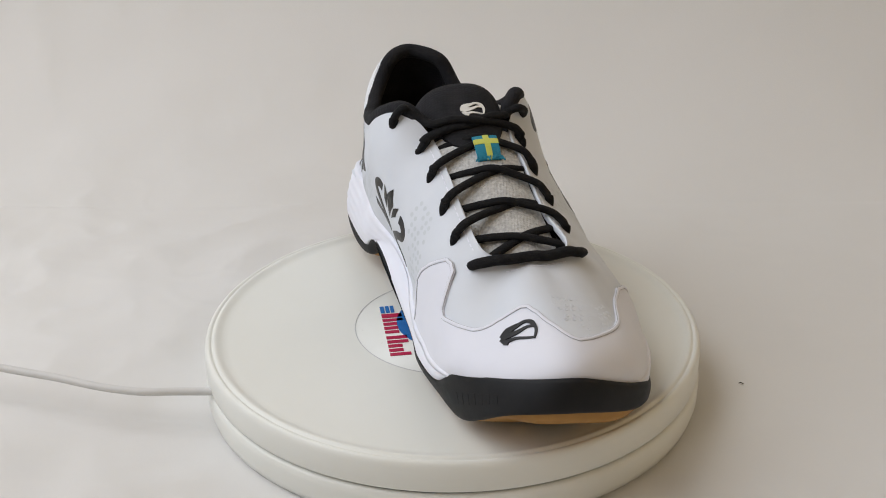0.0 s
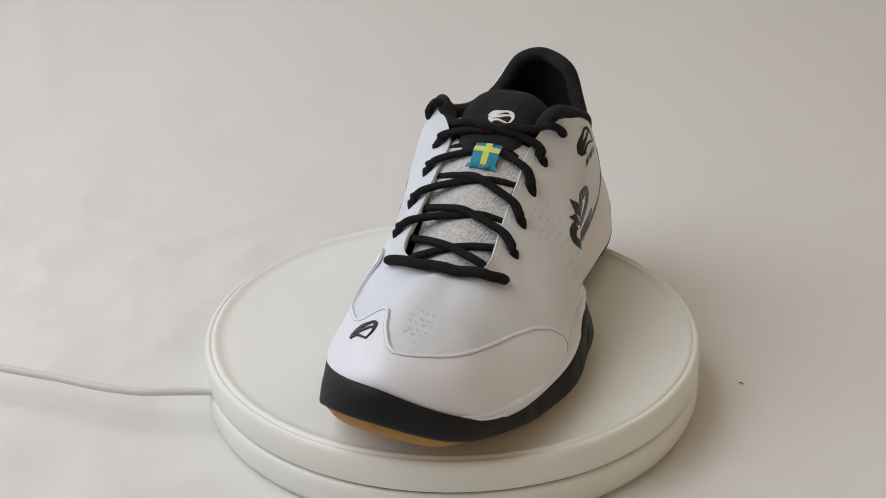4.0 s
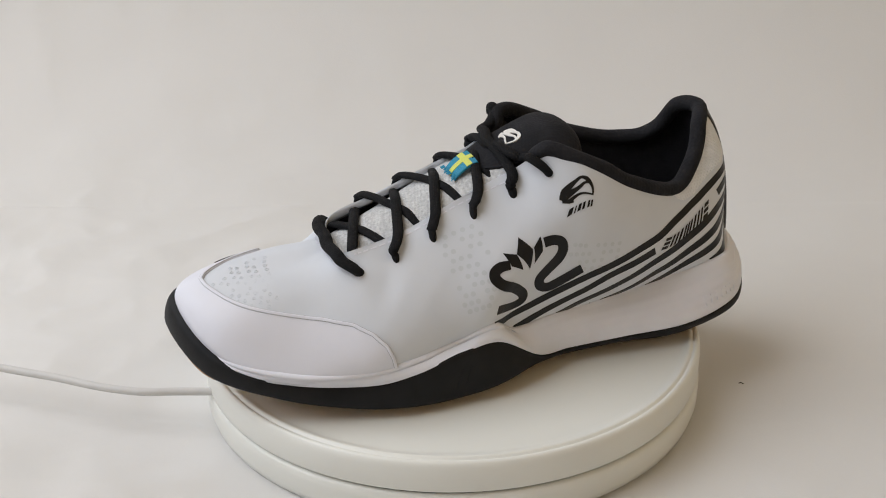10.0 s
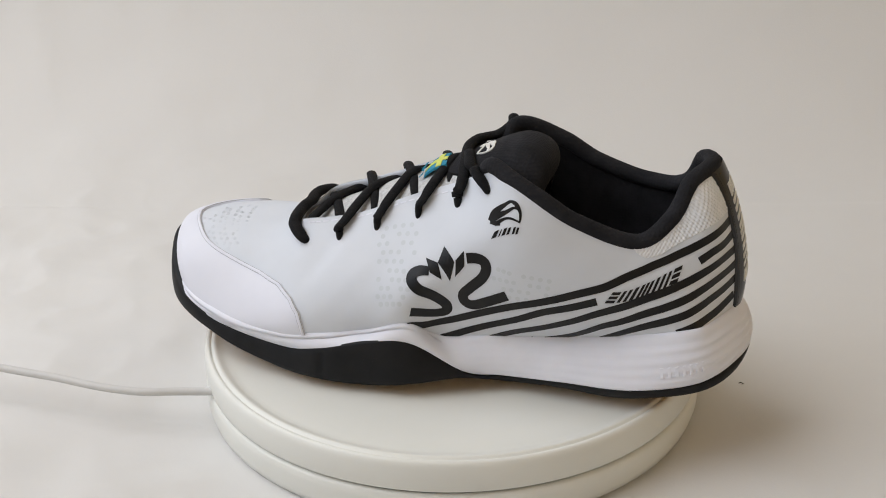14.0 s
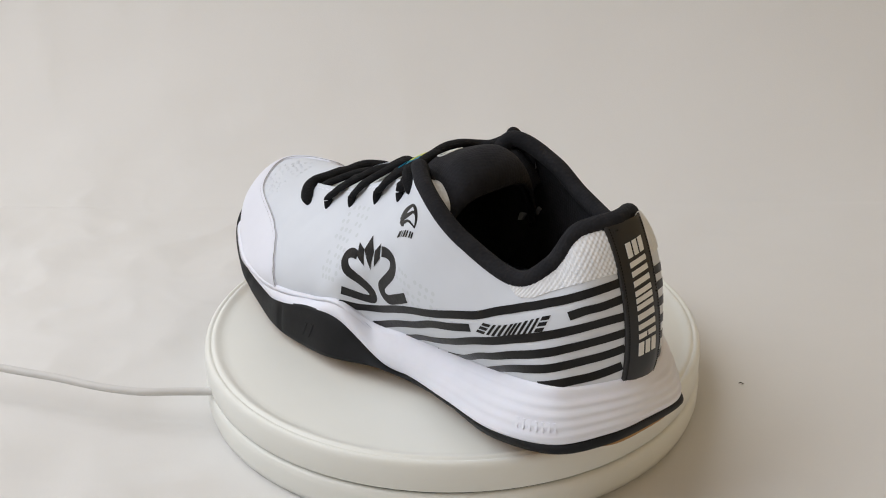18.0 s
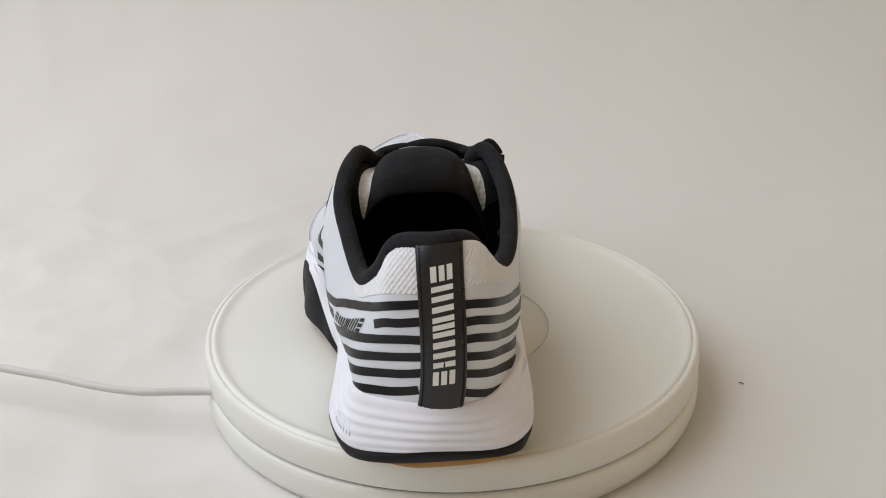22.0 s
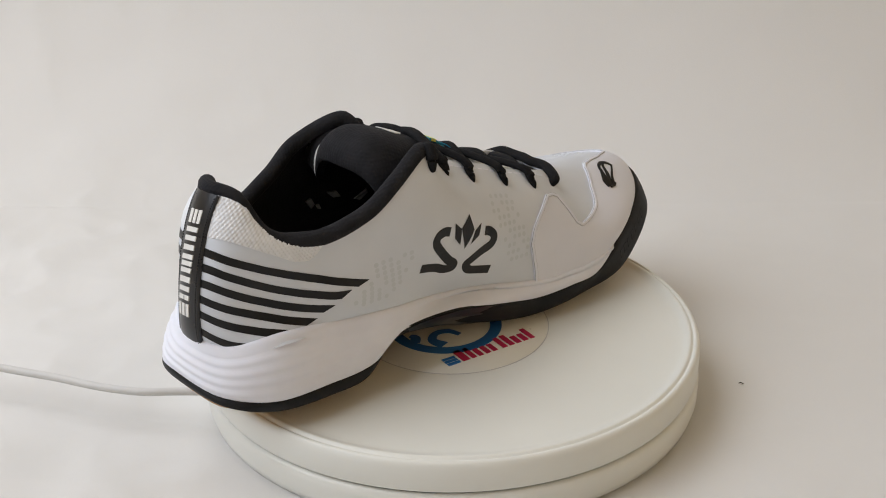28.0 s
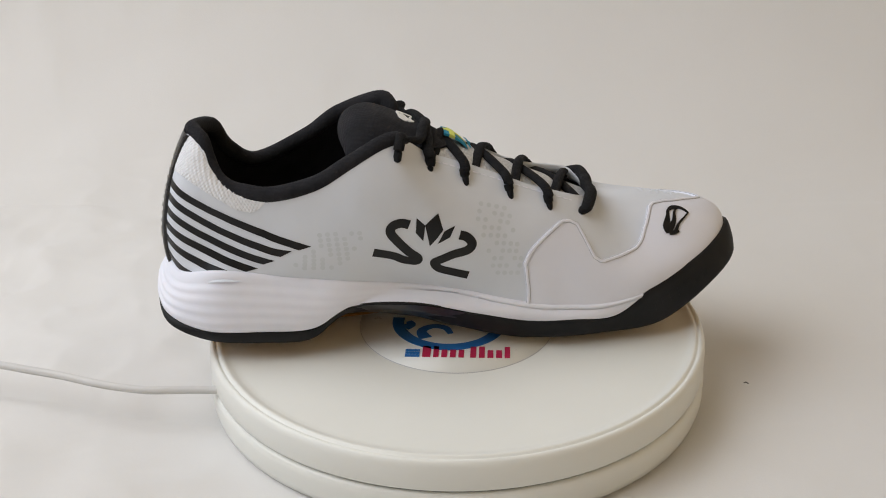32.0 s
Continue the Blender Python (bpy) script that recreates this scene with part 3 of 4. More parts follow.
# bars that stand for a brand name: each mark's width, then its bars (from, to, foot, head)
SOLID_BARS, TWO_BARS, THREE_BARS, ONE_BAR = [(0, 1, 0, 0.26), (0, 1, 0.37, 0.63), (0, 1, 0.74, 1)], [(0, 0.36, 0, 1), (0.64, 1, 0, 1)], [(0, 0.26, 0, 1), (0.37, 0.63, 0, 1), (0.74, 1, 0, 1)], [(0, 1, 0, 1)]
NAME_BARS = [(0.090, SOLID_BARS), (0.090, TWO_BARS), (0.036, ONE_BAR), (0.112, THREE_BARS), (0.032, ONE_BAR), (0.084, TWO_BARS), (0.088, SOLID_BARS)]


def side_prints():
    # the large mark: two curled strokes below a three-leaf crown, on both sides
    s_out = [(6.97, 0.486), (7.17, 0.486), (7.27, 0.46), (7.2, 0.417), (6.93, 0.366), (6.5, 0.331), (6.1, 0.289), (6.0, 0.246), (6.2, 0.22), (6.83, 0.186)]
    two_out = [(6.37, 0.554), (6.17, 0.554), (5.93, 0.537), (5.77, 0.503), (5.73, 0.46), (5.83, 0.4), (5.87, 0.357), (5.73, 0.314), (5.53, 0.297), (5.33, 0.323), (5.0, 0.383)]
    crown_out = [[(6.97, 0.631), (6.57, 0.537), (6.37, 0.426), (6.9, 0.537)], [(7.2, 0.563), (6.9, 0.537), (6.57, 0.434), (6.93, 0.477)], [(6.53, 0.597), (6.57, 0.546), (6.33, 0.451), (6.3, 0.511)]]
    bits = [surface_ribbon(s_out, [0.0042, 0.005, 0.0052, 0.0054, 0.0052, 0.0052, 0.0052, 0.0050, 0.0048, 0.0048]), surface_ribbon(two_out, 0.0050)] + [surface_patch(q) for q in crown_out]
    decal("side_mark", bits, M_PRINT, label="black printed mark with a crown")
    s_in = [(20.27, 0.554), (20.43, 0.571), (20.63, 0.563), (20.73, 0.52), (20.67, 0.443), (20.57, 0.366), (20.47, 0.323), (20.53, 0.289), (20.73, 0.289), (20.9, 0.323), (21.23, 0.357)]
    two_in = [(19.17, 0.511), (19.03, 0.503), (19.0, 0.46), (19.23, 0.409), (19.7, 0.366), (20.1, 0.314), (20.2, 0.289), (20.17, 0.246), (19.97, 0.229), (19.6, 0.211)]
    crown_in = [[(19.4, 0.631), (19.53, 0.529), (20.1, 0.417), (19.93, 0.546)], [(20.03, 0.589), (19.93, 0.546), (20.17, 0.451), (20.23, 0.503)], [(19.13, 0.571), (19.53, 0.52), (19.9, 0.434), (19.47, 0.486)]]
    bits = [surface_ribbon(s_in, 0.0047), surface_ribbon(two_in, 0.0047)] + [surface_patch(q) for q in crown_in]
    decal("side_mark", bits, M_PRINT, label="black printed mark with a crown")
    # stripes of the outer side, from the strap at the heel towards the waist
    out = [[(0.42, 0.651), (0.79, 0.651), (1.16, 0.65), (1.53, 0.645), (1.89, 0.641), (2.26, 0.651), (2.63, 0.683), (3, 0.671), (3.43, 0.546), (3.9, 0.443), (4.33, 0.374), (4.8, 0.314), (5.23, 0.254), (5.67, 0.194), (6.2, 0.134), (6.97, -0.003)],
           [(0.42, 0.562), (0.81, 0.557), (1.21, 0.556), (1.6, 0.531)],
           [(3.43, 0.426), (3.83, 0.349), (4.27, 0.289), (4.67, 0.203), (5.1, 0.134), (5.57, 0.066), (6.17, -0.011)],
           [(0.42, 0.463), (0.79, 0.466), (1.16, 0.459), (1.53, 0.439), (1.89, 0.415), (2.26, 0.401), (2.63, 0.398), (3, 0.366), (3.33, 0.314), (3.73, 0.22), (4.13, 0.151), (4.57, 0.083), (5, -0.011), (5.47, -0.02)],
           [(0.42, 0.368), (0.79, 0.362), (1.16, 0.349), (1.53, 0.324), (1.89, 0.293), (2.26, 0.272), (2.63, 0.254), (3, 0.204), (3.27, 0.16), (3.63, 0.057), (4.03, -0.003), (4.27, -0.003)],
           [(0.42, 0.268), (0.79, 0.251), (1.16, 0.234), (1.53, 0.205), (1.89, 0.174), (2.26, 0.151), (2.63, 0.12), (3, 0.054), (3.3, -0.02)],
           [(0.42, 0.146), (0.85, 0.108), (1.27, 0.087), (1.7, 0.052), (2.13, 0.011)],
           [(0.42, -0.016), (0.79, -0.015), (1.17, -0.022)]]
    for s in out:
        decal("stripe", [surface_ribbon(s, 0.0038)], M_PRINT)
    # stripes of the inner side, cut off slanting
    inn = [[(25.55, 0.624), (25.25, 0.615), (24.94, 0.604), (24.64, 0.594), (24.33, 0.581), (24.02, 0.569), (23.72, 0.577), (23.41, 0.603), (23.11, 0.609), (22.8, 0.556), (22.5, 0.468)],
           [(25.55, 0.534), (25.21, 0.528), (24.88, 0.51), (24.55, 0.483), (24.21, 0.445), (23.88, 0.413), (23.54, 0.413), (23.21, 0.427), (22.87, 0.41)],
           [(25.55, 0.443), (25.21, 0.436), (24.88, 0.413), (24.54, 0.372), (24.21, 0.321), (23.87, 0.274), (23.54, 0.255), (23.2, 0.252)],
           [(25.55, 0.351), (25.21, 0.334), (24.87, 0.305), (24.52, 0.257), (24.18, 0.193), (23.84, 0.133), (23.5, 0.09)],
           [(25.55, 0.252), (25.21, 0.227), (24.86, 0.189), (24.52, 0.127), (24.17, 0.049), (23.83, -0.008)],
           [(25.55, 0.119), (25.11, 0.069), (24.67, -0.004)],
           [(25.55, -0.019), (25.51, -0.019), (25.47, -0.021)]]
    for s in inn:
        decal("stripe", [surface_ribbon(s, 0.0037, slant=0.0052)], M_PRINT)
    # a row of slanted bars in place of the brand name between the stripes
    u = 3.24
    for w, cuts in NAME_BARS:
        for c0, c1, h0, h1 in cuts:
            ua, ub = u - w * 1.75 * c0, u - w * 1.75 * c1
            v = 0.474 + (3.23 - u) / 1.36 * 0.026
            k0, k1 = v - 0.055 + 0.11 * h0, v - 0.055 + 0.11 * h1
            s0, s1 = 0.05 - 0.10 * h0, 0.05 - 0.10 * h1
            decal("name_bar", [surface_patch([(ua + s0, k0), (ub + s0, k0), (ub + s1, k1), (ua + s1, k1)], n=4)], M_PRINT)
        u -= w * 1.75 + 0.045
    decal("emblem", emblem_at(5.88, 0.789, (-1.0, 0.10), 0.0148, 0), M_PRINT, label="small black emblem below the collar")
    u = 6.10
    for w in (0.09, 0.03, 0.08, 0.075, 0.08, 0.075):
        v = 0.666 + (6.10 - u) * 0.106
        decal("name_bar", [surface_patch([(u, v - 0.014), (u - w, v - 0.014 + w * 0.14), (u - w, v + 0.022 + w * 0.14), (u, v + 0.022)], n=3)], M_PRINT)
        u -= w + (0.045 if w != 0.075 else 0.09)
    decal("emblem", emblem_at(14.0, 0.545, (-1.0, 0.0), 0.0162, 18, 0.0015), M_PRINT, label="small black emblem on the toe cap")


side_prints()

SEAM = [(9.4, 0.0), (9.55, 0.12), (9.73, 0.23), (10.03, 0.34), (10.37, 0.415), (10.8, 0.447), (11.4, 0.455), (12.0, 0.455), (12.4, 0.456), (12.66, 0.454), (12.86, 0.464), (12.97, 0.495), (13.2, 0.59), (13.54, 0.675), (13.78, 0.705), (13.98, 0.70),
        (14.3, 0.67), (14.6, 0.637), (14.9, 0.58), (15.1, 0.548), (15.3, 0.528), (15.6, 0.488), (15.92, 0.444), (16.0, 0.444), (16.11, 0.486), (16.22, 0.65), (16.32, 0.76), (16.48, 0.772), (16.68, 0.747), (17.0, 0.645), (17.4, 0.52), (17.8, 0.405), (18.08, 0.315), (18.2, 0.2), (18.3, 0.0)]


def toe_cap():
    su, sv = zip(*SEAM)
    u = np.linspace(9.42, 18.29, 240)
    top = np.interp(u, su, sv)
    rows = []
    for k, lift in [(-0.02, 0.0006)] + [(s, 0.0009) for s in np.linspace(0.0, 0.97, 22)] + [(1.0, 0.0007), (1.0, -0.0004)]:
        rows.append(on_upper(u, np.maximum(top * k, -0.02) if k > 0 else np.full(len(u), -0.06), lift))
    P = np.stack(rows, 1)
    cap = piece("toe_cap", P.reshape(-1, 3), [f[::-1] for f in grid_faces(len(u), len(rows))], M_CAP, label="smooth white leather toe cap with a welted edge")
    knots = np.arange(0, len(SEAM) - 0.99, 1 / 3)
    c = spline([(a, b, 0) for a, b in zip(np.interp(knots, range(len(SEAM)), su), np.interp(knots, range(len(SEAM)), sv))], 5)
    P, N = on_upper(c[:, 0], c[:, 1]), upper_normal(c[:, 0], c[:, 1])
    T = np.gradient(P, axis=0)
    S = np.cross(N, T)
    S /= np.linalg.norm(S, axis=1, keepdims=True)

    def tape(profile):
        """A strip along the seam, its section given as (across, lift) points."""
        Q = np.stack([P + S * a + N * b for a, b in profile], 1)
        return Q.reshape(-1, 3), grid_faces(len(P), len(profile))

    decal("welt", [tape([(-0.0010, 0.0), (-0.0009, 0.0011), (-0.0005, 0.00145), (0.0, 0.0015), (0.0005, 0.00145), (0.0009, 0.0011), (0.0010, 0.0)])], M_CAP, cap, "raised white welt")
    for side in (-1, 1):
        decal("stitch_line", [tape([(side * 0.0008, 0.0), (side * 0.0008 - 0.00015, 0.00112 if side < 0 else 0.00126), (side * 0.0008 + 0.00015, 0.00126 if side < 0 else 0.00112), (side * 0.0008, 0.0)])], M_STITCH, cap, "fine grey stitched line")


toe_cap()


def dot_field(name, cu, cv, rows, cols, du, dv, r, lift, material, shear=0.0):
    """A patch of small raised dots on the upper."""
    bits = []
    for i in range(rows):
        for j in range(cols):
            if (i * 7 + j * 3) % 5 == 0:
                continue
            u, v = cu + (j - cols / 2) * du + i * shear + (i % 2) * du / 2, cv + (i - rows / 2) * dv
            p, n = on_upper(u, v), upper_normal(u, v)
            a = np.cross(n, (0, 0, 1.0))
            a /= np.linalg.norm(a)
            b = np.cross(n, a)
            lo = float(relief(np.array(u), np.array(v)))
            verts = [p + n * (lo + lift) + (a * math.cos(q * math.pi / 4) + b * math.sin(q * math.pi / 4)) * r for q in range(8)]
            faces = [tuple(range(8))]
            bits.append((verts, faces))
    tagged(decal(name, bits, material, UPPER, "pattern of small pale dots"), kind="stuff")


def toe_holes():
    """Punched breathing holes above the toe cap."""
    bits = []
    for i in range(8):
        for j in range(9):
            if (i + j * 2) % 9 == 3 or (i > 4 and j < 2) or (i < 2 and j > 6):
                continue
            u, v = 12.85 - j * 0.155 + (i % 2) * 0.075, 0.79 - i * 0.038 - j * 0.017
            p, n = on_upper(u, v), upper_normal(u, v)
            a = np.cross(n, (0, 1.0, 0))
            a /= np.linalg.norm(a)
            b = np.cross(n, a)
            ring = lambda r, h: [p + n * h + (a * math.cos(q * math.pi / 4) + b * math.sin(q * math.pi / 4)) * r for q in range(8)]
            verts = ring(0.00115, -0.0001) + ring(0.00085, 0.00018) + ring(0.00060, 0.00014) + ring(0.00040, -0.0004)
            faces = [(q, (q + 1) % 8, 8 + (q + 1) % 8, 8 + q) for q in range(8)] + [(8 + q, 8 + (q + 1) % 8, 16 + (q + 1) % 8, 16 + q) for q in range(8)] + [(16 + q, 16 + (q + 1) % 8, 24 + (q + 1) % 8, 24 + q) for q in range(8)] + [tuple(range(24, 32))]
            bits.append((verts, faces))
    tagged(decal("hole_pattern", bits, M_UPPER, UPPER, "pattern of punched holes above the toe cap"), kind="stuff")


dot_field("dot_pattern", 7.45, 0.53, 10, 5, 0.165, 0.056, 0.0013, 0.00006, M_DOT, 0.075)
dot_field("dot_pattern", 4.6, 0.45, 5, 8, 0.16, 0.05, 0.0012, 0.00006, M_DOT, 0.10)
dot_field("dot_pattern", 18.6, 0.52, 10, 5, 0.15, 0.055, 0.0013, 0.00006, M_DOT, -0.055)
dot_field("dot_pattern", 22.4, 0.40, 8, 6, 0.15, 0.046, 0.0013, 0.00006, M_DOT, -0.10)
toe_holes()


def heel():
    # woven mesh quarters either side of the strap
    for lo, hi in ((0.3, 3.1), (22.9, 25.7)):
        u = np.linspace(lo, hi, 210)
        near = np.abs(np.where(u > 13, 26 - u, u))
        bottom = np.interp(near, [0.3, 1.1, 2.4, 2.7, 3.1], [0.70, 0.715, 0.735, 0.80, 0.968])
        arc = np.concatenate([[0], np.cumsum(np.linalg.norm(np.diff(on_upper(u, np.full(len(u), 0.8)), axis=0), axis=1))])
        S = np.linspace(0, 1, 96)
        V = bottom[:, None] * (1 - S) + 0.972 * S
        Z = np.stack([on_upper(u, V[:, j])[:, 2] for j in range(len(S))], 1)
        weave = np.cos(2 * math.pi * arc[:, None] / 0.0021) * np.cos(2 * math.pi * Z / 0.0027)
        lift = 0.00035 + 0.00022 * weave
        lift[:, 0] = lift[:, -1] = -0.0002
        P = np.stack([on_upper(u, V[:, j], 0.0) + upper_normal(u, V[:, j]) * lift[:, j:j + 1] for j in range(len(S))], 1)
        rows = S
        piece("mesh_panel", P.reshape(-1, 3), [f[::-1] for f in grid_faces(len(u), len(rows))], M_HEELMESH, label="white woven mesh panel at the heel")
    # the glossy strap with stitched edges and pale blocks
    v = np.linspace(-0.015, 0.972, 60)
    half = 0.0094

    def strap_at(v, k, lift):
        """A point of the strap: v up the heel, k across it from -1 to 1."""
        v = np.asarray(v, float)
        side = on_upper(np.full_like(v, 0.14), v, 0) - on_upper(np.full_like(v, -0.14), v, 0)
        wide = np.linalg.norm(side, axis=-1)
        c = -0.055 * (1 - v)
        snug, flat = on_upper(c + half * k * 0.28 / wide, v, lift), on_upper(c, v, lift) + side / wide[..., None] * half * k
        return snug if lift < 0 else 0.72 * snug + 0.28 * flat

    def across(k, lift):
        return strap_at(v, k, lift)

    ks = [(-1.0, -0.0008), (-1.0, 0.0006), (-0.95, 0.0011), (-0.84, 0.0010), (-0.7, 0.0014), (-0.4, 0.0017), (0, 0.0018), (0.4, 0.0017), (0.7, 0.0014), (0.84, 0.0010), (0.95, 0.0011), (1.0, 0.0006), (1.0, -0.0008)]
    P = np.stack([across(k, l) for k, l in ks], 1)
    strap = piece("heel_strap", P.reshape(-1, 3), grid_faces(len(v), len(ks)), M_STRAP, label="glossy black heel strap with pale bars")
    for side in (-0.86, 0.86):
        bits = []
        line = across(side, 0.0012)
        for i in range(1, len(v) - 2, 1):
            a, b = line[i], line[i] * 0.45 + line[i + 1] * 0.55
            d = np.array((-0.00018, 0, 0))
            w = np.array((0, 0.00025, 0))
            bits.append(([a - w, b - w, b + w, a + w, a - w + d, b - w + d, b + w + d, a + w + d], [(4, 5, 6, 7), (0, 1, 5, 4), (1, 2, 6, 5), (2, 3, 7, 6), (3, 0, 4, 7)]))
        decal("stitching", bits, M_LACE, strap)
    s = 0.205
    for w, cuts in NAME_BARS:
        w = w * 0.94
        for c0, c1, h0, h1 in cuts:
            corners = ((s + w * c0, 0.5 - h0), (s + w * c0, 0.5 - h1), (s + w * c1, 0.5 - h1), (s + w * c1, 0.5 - h0))
            quad = [strap_at(a - 0.012 * k, k * 0.92, 0.0021) for a, k in corners]
            back = [strap_at(a - 0.012 * k, k * 0.92, 0.0012) for a, k in corners]
            decal("name_bar", [(quad + back, [(0, 1, 2, 3), (0, 4, 5, 1), (1, 5, 6, 2), (2, 6, 7, 3), (3, 7, 4, 0)])], M_WHITEPRINT, strap, "pale raised bar")
        s += w + 0.024


heel()


def collar():
    """The padded rim; it rises a little at the heel and its ends turn in behind the top eyelets."""
    u = np.linspace(-6.55, 6.55, 190)
    P = on_upper(u, np.full(len(u), 1.0), -0.0026)
    P[:, 2] += 0.0004 - 0.0005 * np.exp(-(u / 1.2) ** 2)
    P[:, 0] -= 0.0005 * np.exp(-(u / 0.8) ** 2)
    P[:, 1] += 0.0018 * np.exp(-(u / 2.4) ** 4)
    end = np.clip((np.abs(u) - 6.15) / 0.4, 0, 1)
    P[:, 2] -= 0.0035 * end
    P[:, 1] -= np.sign(u) * 0.0025 * end
    cord("collar", P, 0.0040, M_LINING, label="padded black textile collar", sides=14)


collar()

TONGUE_MID = spline([(0.231, 0, 0.0618), (0.208, 0.001, 0.0718), (0.188, 0.001, 0.0806), (0.166, 0.001, 0.0911), (0.149, 0.002, 0.0984), (0.131, 0.004, 0.1058), (0.117, 0.0045, 0.1106), (0.108, 0.005, 0.1114), (0.1015, 0.005, 0.1078), (0.0985, 0.005, 0.1000)], 10)


def tongue_at(a, b, lift=0.0):
    """a: 0 at the throat's foot to 1 at the tongue's tip; b: -1 inner side to 1 outer side."""
    a, b = np.broadcast_arrays(np.asarray(a, float), np.asarray(b, float))
    x = np.clip(a, 0, 1) * (len(TONGUE_MID) - 1)
    i = np.minimum(x.astype(int), len(TONGUE_MID) - 2)
    t = (x - i)[..., None]
    m = TONGUE_MID[i] * (1 - t) + TONGUE_MID[i + 1] * t
    T = TONGUE_MID[i + 1] - TONGUE_MID[i]
    N = np.stack([-T[..., 2], 0 * T[..., 0], T[..., 0]], -1)
    N = -N / np.linalg.norm(N, axis=-1, keepdims=True)
    out = m + N * (lift - 0.0052 * b * b)[..., None]
    out[..., 2] -= 0.013 * b ** 4 * np.interp(-m[..., 0], (-0.150, -0.125, -0.105), (0.0, 0.35, 1.0))
    out[..., 1] += b * np.interp(-m[..., 0], (-0.231, -0.168, -0.149, -0.130, -0.10), (0.0180, 0.0200, 0.0212, 0.0245, 0.0268))
    return out


PAD_A, PAD_W = [0, 0.03, 0.08, 0.18, 0.4, 0.7, 0.85, 0.94, 1.0], [0.50, 0.68, 0.80, 0.90, 0.99, 1.06, 1.11, 1.16, 1.19]


def along(x):
    """How far up the tongue the place x lies."""
    n = 80
    return float(np.interp(-x, -TONGUE_MID[:n, 0], np.arange(n) / (len(TONGUE_MID) - 1)))


PAD0 = along(0.149)


def pad_at(a, b, lift=0.0):
    """The top face of the tongue's padded end."""
    a, b = np.broadcast_arrays(np.asarray(a, float), np.asarray(b, float))
    h = 0.0042 * np.interp(a, (0, 0.25, 0.5), (0.45, 0.6, 1.0)) * np.sqrt(np.clip(1 - b ** 4, 0, 1)) * np.clip(1 - np.abs(2 * (a - 0.5)) ** 5, 0, 1) ** 0.5
    wide = 0.86 * np.interp(a, PAD_A, PAD_W) * np.where(b < 0, 1 + 0.20 * np.clip(a, 0, 1), 1)
    return tongue_at(PAD0 + (1 - PAD0) * a, b * wide, h + 0.0012 + lift)


